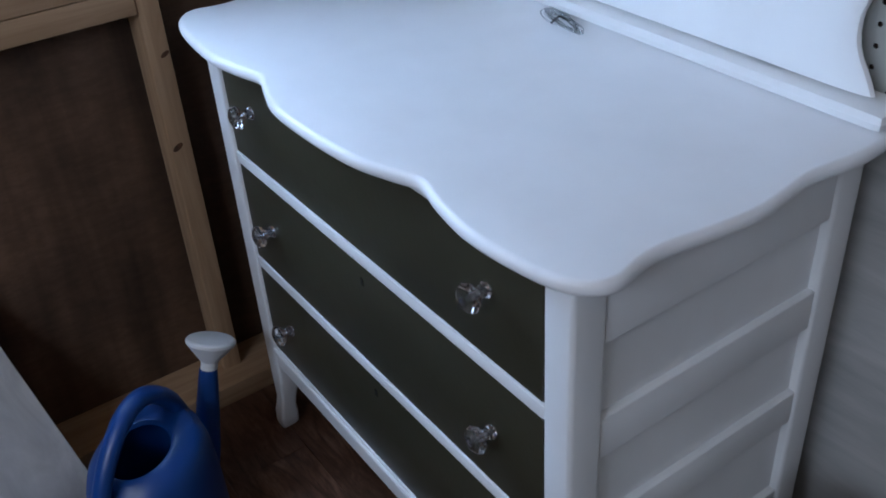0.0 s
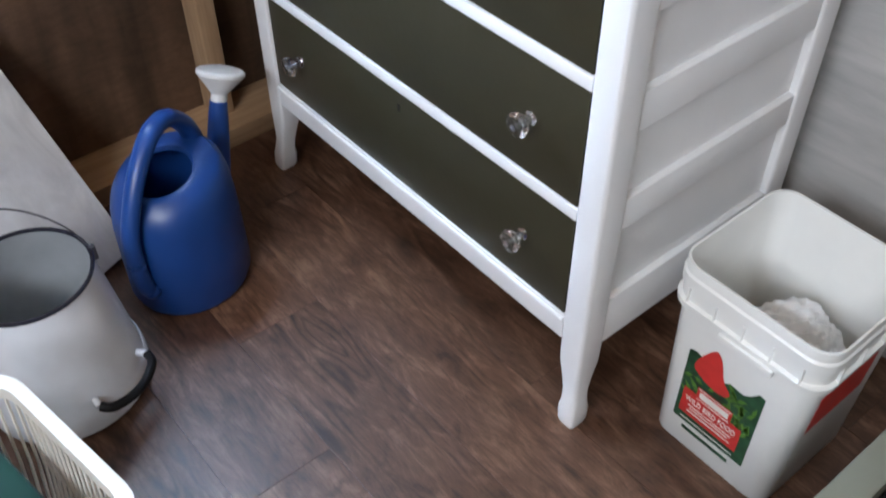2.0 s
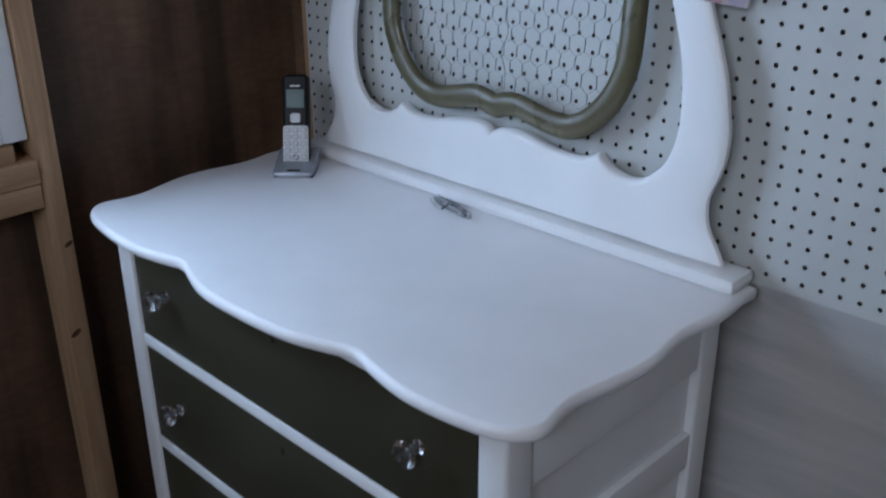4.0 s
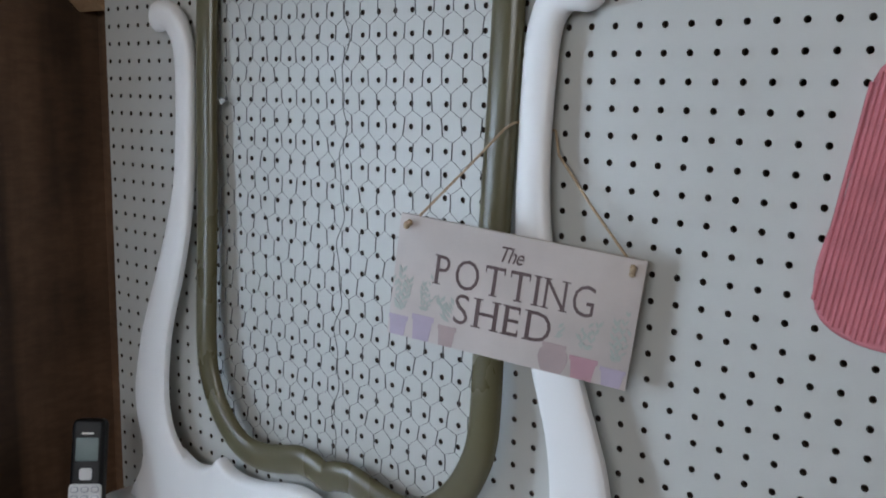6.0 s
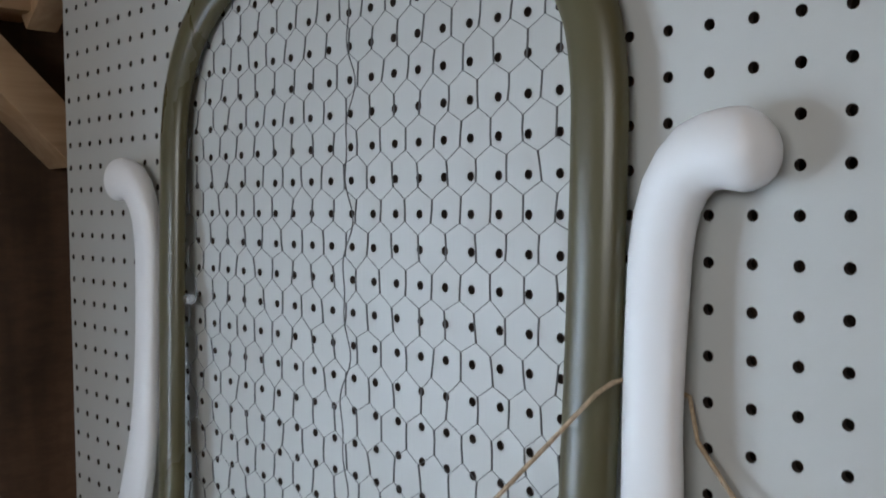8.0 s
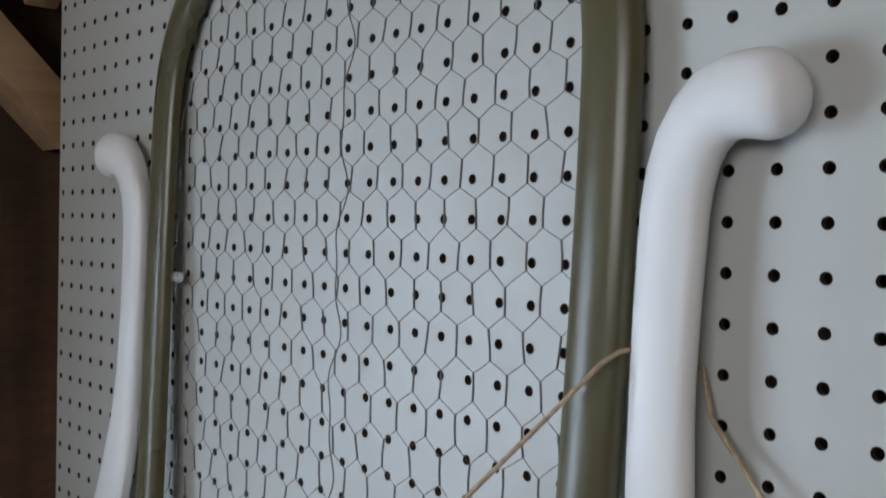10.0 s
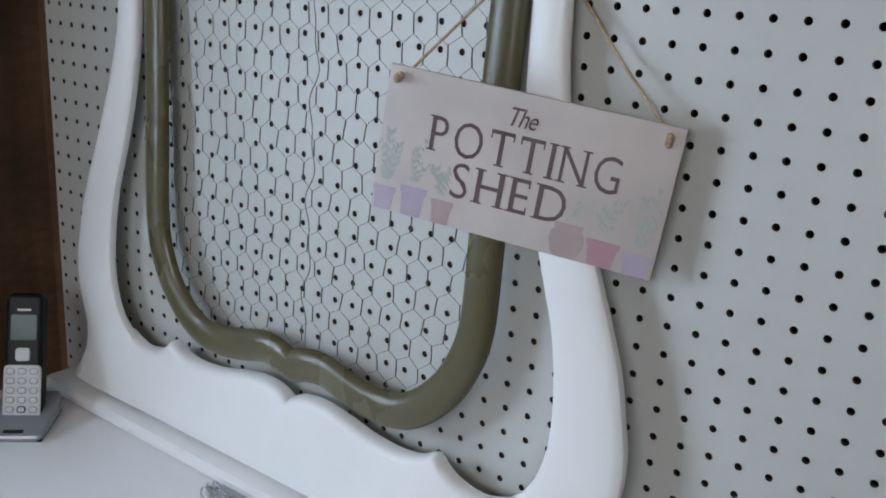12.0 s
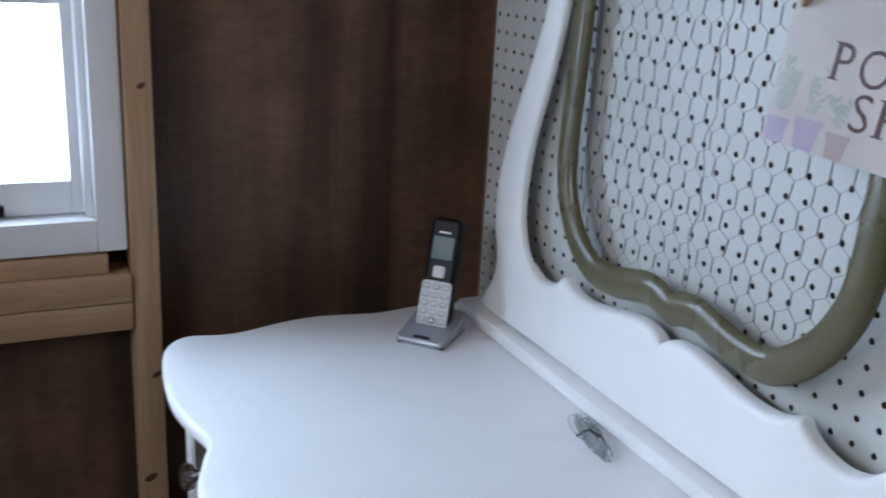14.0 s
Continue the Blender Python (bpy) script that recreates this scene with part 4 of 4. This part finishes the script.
# ---- enamel pail ----
PC = Vector((-0.548, -1.056, 0))
pail = thing("enamel_pail", PC, "white enamel pail with a dark rim and wire bail", "pail")
part("pail_body", lathe([(0.118, 0.0), (0.129, 0.004), (0.131, 0.02), (0.129, 0.043), (0.1275, 0.047), (0.1265, 0.043), (0.124, 0.052), (0.098, 0.246)], PC, 48, cap0=True), ENAMEL, pail)
part("pail_inside", lathe([(0.0965, 0.246), (0.121, 0.05), (0.112, 0.012)], PC, 48, cap1=True), ENAMEL_IN, pail, "grey speckled enamel inside")
part("rim", tube([PC + Vector((0.0975 * math.cos(a), 0.0975 * math.sin(a), 0.247)) for a in [2 * math.pi * k / 48 for k in range(48)]], 0.0034, 8, closed=True), NAVY, pail, "dark blue enamel rim")
ba = radians(84)
e0, e1 = PC + Vector((0.102 * math.cos(ba), 0.102 * math.sin(ba), 0.243)), PC - Vector((0.102 * math.cos(ba), 0.102 * math.sin(ba), -0.243))
bl = [e0 + (e1 - e0) * s + Vector((-0.072, -0.015, 0.085)) * (math.sin(math.pi * s) ** 0.55) for s in [k / 24 for k in range(25)]]
part("bail", tube(bl, 0.0016, 6), WIRE, pail, "thin iron wire bail")
part("bail_grip", tube(bl[10:15], 0.0085, 12), BLACK, pail, "black bail grip")
for e in (e0, e1):
    part("ear", tube([e + Vector((0, 0, -0.018)), e + Vector((0, 0, 0.008))], 0.005, 8), WIRE, pail)
for_h = []
for t, out, z in ((2, 0.124, 0.070), (2, 0.140, 0.068), (8, 0.152, 0.064), (20, 0.156, 0.061), (32, 0.156, 0.061), (44, 0.152, 0.064), (50, 0.140, 0.068), (50, 0.124, 0.070)):
    for_h.append(PC + Vector((out * math.cos(radians(t)), out * math.sin(radians(t)), z)))
grip = spline(for_h[1:-1], 5)
part("tilting_handle", tube(grip, 0.0075, 10), BLACK, pail, "black tilting handle near the base")
for a, b in ((for_h[0], for_h[1]), (for_h[-1], for_h[-2])):
    part("handle_bracket", tube([a, b], 0.006, 8), ENAMEL, pail)

# ---- feed bucket ----
QC = Vector((0.219, -0.279, 0))
bucket = thing("feed_bucket", QC, "square white plastic bucket with a red bird food label", "bucket")


def sq(z, hx, hy, r):
    return [QC + Vector((p.x, p.y, z)) for p in rounded_rect(hx, hy, r, 6)]


prof = ((0.0, 0.098, 0.104, 0.025), (0.006, 0.102, 0.108, 0.028), (0.28, 0.113, 0.1082, 0.03), (0.281, 0.121, 0.116, 0.034), (0.292, 0.122, 0.117, 0.034), (0.294, 0.1165, 0.1115, 0.032), (0.318, 0.1175, 0.1125, 0.032), (0.320, 0.1205, 0.1155, 0.034), (0.338, 0.121, 0.116, 0.034), (0.341, 0.1185, 0.1135, 0.033), (0.355, 0.119, 0.114, 0.033), (0.3585, 0.1185, 0.1135, 0.033), (0.358, 0.1155, 0.1105, 0.031), (0.02, 0.094, 0.096, 0.024))
part("bucket_body", rings(bmesh.new(), [sq(*p) for p in prof]), BUCKET, bucket)
for k in range(5):
    x = QC.x - 0.09 + k * 0.045
    part("rib", box(x - 0.0012, x + 0.0012, QC.y - 0.1165, QC.y - 0.110, 0.292, 0.320), BUCKET, bucket, smooth=False)
for k in range(4):
    y = QC.y - 0.075 + k * 0.05
    part("rib", box(QC.x + 0.115, QC.x + 0.1215, y - 0.0012, y + 0.0012, 0.292, 0.320), BUCKET, bucket, smooth=False)
part("lid_tab", box(QC.x - 0.03, QC.x + 0.055, QC.y - 0.1205, QC.y - 0.115, 0.272, 0.283, 0.001), BUCKET, bucket)
LM = Matrix.Translation((QC.x - 0.006, QC.y - 0.1086, 0.135)) @ pose(0, 0, 0, 90) @ Matrix.Diagonal((0.84, 1, 1, 1))
rng = random.Random(11)
top_edge = [(0.075 - k * 0.0125, 0.060 + (0.020 if k in (0, 1) else 0.0) + rng.uniform(-0.006, 0.010) + (0.018 if k > 9 else 0)) for k in range(13)]
part("label_sheet", flat([(-0.075, -0.075), (0.075, -0.075)] + top_edge, LM), LEAFG, bucket, "dark green printed label", smooth=False)
bird = [(-0.060, 0.052), (-0.040, 0.036), (-0.012, 0.030), (0.010, 0.034), (0.016, 0.044), (0.004, 0.054), (-0.004, 0.066), (-0.012, 0.090), (-0.026, 0.104), (-0.042, 0.088)]
part("label_red_shape", flat([(p.x, p.y) for p in spline([(*q, 0) for q in bird], 3, closed=True)], LM, 0.0006), RED, bucket, smooth=False)
bm = bmesh.new()
for k in range(46):
    c = Vector((rng.uniform(-0.068, 0.066), rng.uniform(-0.012, 0.056)))
    b = rng.uniform(0, 6.28)
    d, e = Vector((math.cos(b), math.sin(b))) * rng.uniform(0.008, 0.015), Vector((-math.sin(b), math.cos(b))) * 0.0042
    rings(bm, [[LM @ Vector((q.x, q.y, l)) for q in (c - d, c + e, c + d, c - e)] for l in (0.0004, 0.0011)])
part("label_leaves", bm, LEAFL, bucket, smooth=False)
part("label_red_panel", flat([(-0.066, -0.056), (0.056, -0.056), (0.056, -0.006), (-0.066, -0.002)], LM, 0.0013), RED, bucket, smooth=False)
part("brand_panel", flat([(-0.040, -0.010), (0.032, -0.010), (0.032, 0.016), (-0.040, 0.016)], LM, 0.0016), RED, bucket, smooth=False)
bm = bmesh.new()
for x0, x1, z0, z1 in ((-0.038, 0.030, 0.013, 0.0145), (-0.038, 0.030, -0.0085, -0.007), (-0.034, 0.026, -0.003, 0.009)):
    rings(bm, [[LM @ Vector((x, y, l)) for x, y in ((x0, z0), (x1, z0), (x1, z1), (x0, z1))] for l in (0.0022, 0.0026)])
part("brand_bar", bm, PRINT, bucket, smooth=False)
part("lettering", lettering("WILD BIRD FOOD", 0.0155, LM @ Matrix.Translation((-0.005, -0.021, 0.0026)) @ Matrix.Diagonal((0.84, 1, 1, 1)), 0.0004), PRINT, bucket, "white printed words", smooth=False)
bm = bmesh.new()
for z, w in ((-0.034, 0.05), (-0.040, 0.045), (-0.047, 0.05), (-0.066, 0.06)):
    rings(bm, [[LM @ Vector((x, y, l)) for x, y in ((-w, z), (w - 0.008, z), (w - 0.008, z + 0.0022), (-w, z + 0.0022))] for l in (0.0021, 0.0024)])
part("print_bar", bm, PRINT, bucket, smooth=False)
part("print_strip", flat([(-0.052, -0.092), (0.048, -0.092), (0.048, -0.085), (-0.052, -0.085)], LM), LEAFG, bucket, smooth=False)
RM = Matrix.Translation((QC.x + 0.1075, QC.y - 0.01, 0.17)) @ pose(0, 0, 0, 90 + 2.6, 0, 90)
part("label_sheet", flat([(-0.07, -0.012), (0.07, -0.012), (0.07, 0.085), (-0.07, 0.085)], RM), LEAFG, bucket, smooth=False)
part("label_red_panel", flat([(-0.066, -0.004), (0.066, -0.004), (0.066, 0.080), (-0.066, 0.080)], RM, 0.0007), RED, bucket, smooth=False)
part("print_strip", flat([(-0.03, -0.098), (0.005, -0.098), (0.005, -0.072), (-0.03, -0.072)], RM), LEAFG, bucket, smooth=False)

bag = thing("plastic_bag", QC + Vector((0.02, 0.0, 0.03)), "crumpled white plastic bag inside the bucket", "bag")
bm = bmesh.new()
bmesh.ops.create_icosphere(bm, subdivisions=5, radius=1.0)
for v in bm.verts:
    n = noise.fractal(v.co * 1.3, 1.0, 2.0, 2)
    k = 1 + 0.14 * n + 0.10 * abs(math.sin(4 * v.co.x + 2.5 * v.co.y + 3 * n)) + 0.07 * abs(math.sin(11 * v.co.y - 7 * v.co.x + 5 * n)) + 0.05 * abs(math.sin(17 * v.co.x + 9 * v.co.z + 8 * n)) - 0.10
    v.co = Vector((QC.x + 0.018 + 0.074 * v.co.x * k, QC.y + 0.002 + 0.074 * v.co.y * k, max(0.021, 0.158 + 0.112 * v.co.z * k)))
part("bag_film", bm, BAG, bag)

# ---- leaning white board ----
A, B = Vector((-0.768, -0.842, 0.002)), Vector((-1.004, -0.930, 0.415))
W = Vector((0.36, -0.93, 0)).normalized() * 0.24
T = (B - A).cross(W).normalized() * 0.018
if T.x < 0:
    T = -T
T = Vector((T.x, T.y, abs(T.z)))
bm = rings(bmesh.new(), [[A, A + W, A + W + T, A + T], [B, B + W, B + W + T, B + T]])
bmesh.ops.bevel(bm, geom=list(bm.edges), offset=0.002, segments=1, affect="EDGES")
tagged(part("leaning_board", bm, BOARDW), "whitewashed board leaning against the plywood wall", "board")

# ---- laundry basket ----
LC = Vector((-0.172, -1.311, 0))
basket = thing("laundry_basket", LC, "cream plastic slatted basket holding a green tub", "basket")
BH, BX, BYH = 0.30, 0.162, 0.190
TURN = Matrix.Rotation(radians(9), 3, "Z")


def rr(z, hx, hy, r):
    return [LC + TURN @ Vector((p.x, p.y, z)) for p in rounded_rect(hx, hy, r, 6)]


part("rim", rings(bmesh.new(), [rr(*p) for p in ((BH - 0.022, BX - 0.012, BYH - 0.012, 0.05), (BH - 0.018, BX, BYH, 0.055), (BH - 0.003, BX + 0.002, BYH + 0.002, 0.056), (BH, BX - 0.003, BYH - 0.003, 0.053), (BH - 0.001, BX - 0.016, BYH - 0.016, 0.045), (BH - 0.020, BX - 0.018, BYH - 0.018, 0.044), (BH - 0.022, BX - 0.012, BYH - 0.012, 0.05))], cap0=False, cap1=False), BASKET, basket)
part("basket_bottom", rings(bmesh.new(), [rr(*p) for p in ((0.0, BX - 0.05, BYH - 0.05, 0.04), (0.006, BX - 0.046, BYH - 0.046, 0.045), (0.035, BX - 0.042, BYH - 0.042, 0.045), (0.035, BX - 0.048, BYH - 0.048, 0.04), (0.008, BX - 0.052, BYH - 0.052, 0.04))]), BASKET, basket)
hi, lo = rr(BH - 0.015, BX - 0.012, BYH - 0.012, 0.05), rr(0.03, BX - 0.045, BYH - 0.045, 0.045)


def along(loop, s):
    seg = [(loop[(i + 1) % len(loop)] - loop[i]).length for i in range(len(loop))]
    t = s * sum(seg)
    for i, d in enumerate(seg):
        if t <= d:
            return loop[i].lerp(loop[(i + 1) % len(loop)], t / d)
        t -= d
    return loop[0]


for k in range(84):
    s = k / 84
    a, b = along(hi, s), along(lo, s)
    mid = (a + b) / 2
    part("slat", tube([b, mid + (mid - Vector((LC.x, LC.y, mid.z))).normalized() * 0.006, a], 0.0024, 5, squash=1.0), BASKET, basket)
tub = thing("green_tub", LC + Vector((-0.02, -0.02, 0.04)), "dark green plastic tub inside the basket", "tub")
part("tub_body", rings(bmesh.new(), [[q + Vector((-0.012, -0.018, 0)) for q in rr(*p)] for p in ((0.036, 0.085, 0.11, 0.03), (0.24, 0.112, 0.135, 0.035), (0.246, 0.120, 0.143, 0.036), (0.250, 0.117, 0.140, 0.035), (0.245, 0.110, 0.133, 0.03), (0.243, 0.05, 0.06, 0.02))]), GREEN, tub)

bowl = thing("plastic_bowl", (-0.080, -1.188, 0.246), "small white plastic bowl standing on the green tub", "bowl")
part("bowl_wall", lathe([(0.026, 0.0), (0.029, 0.001), (0.040, 0.034), (0.045, 0.037), (0.0455, 0.040), (0.043, 0.042), (0.039, 0.040), (0.028, 0.006)], (-0.080, -1.188, 0.246), 36, cap0=True, cap1=True), BASKET, bowl)

# ---- edge board beside the bucket, with an added black box behind it ----
trunk = thing("black_filler_box", (0.65, -0.55, 0), "added black box filling the dark area behind a sage grey edge board", "trunk")
# Guessed shape: a plain black box fills the dark area past the board.
part("filler_body", box(0.462, 0.86, -0.86, -0.20, 0.0, 0.285, 0.006), BLACK, trunk)
part("edge_board", box(0.418, 0.460, -0.87, -0.19, 0.0, 0.305, 0.004), SAGE, trunk, "sage grey painted edge board")

# ---- floor planks ----
PWID, PLEN = 0.160, 0.92
plank_mesh = {}


def plank(length):
    key = round(length, 3)
    if key not in plank_mesh:
        bm = box(0.0002, length - 0.0002, 0.0002, PWID - 0.0002, -0.006, 0.0, 0.0006)
        me = bpy.data.meshes.new("plank")
        bm.to_mesh(me)
        bm.free()
        me.materials.append(PLANK)
        plank_mesh[key] = me
    return plank_mesh[key]


for k in range(-12, 6):
    y0 = -0.805 + k * PWID
    if y0 > 0.05 or y0 < ROOM_Y0 - 0.1:
        continue
    x = WALL_X - 0.02 + ((-0.435 - 0.27 * k) - (WALL_X - 0.02)) % PLEN - PLEN
    while x < ROOM_X1:
        a, e = max(x, WALL_X - 0.02), min(x + PLEN, ROOM_X1)
        if e - a > 0.02:
            ob = new("plank", plank(e - a))
            ob.location = (a, y0, 0)
            ob.parent = floor
        x += PLEN
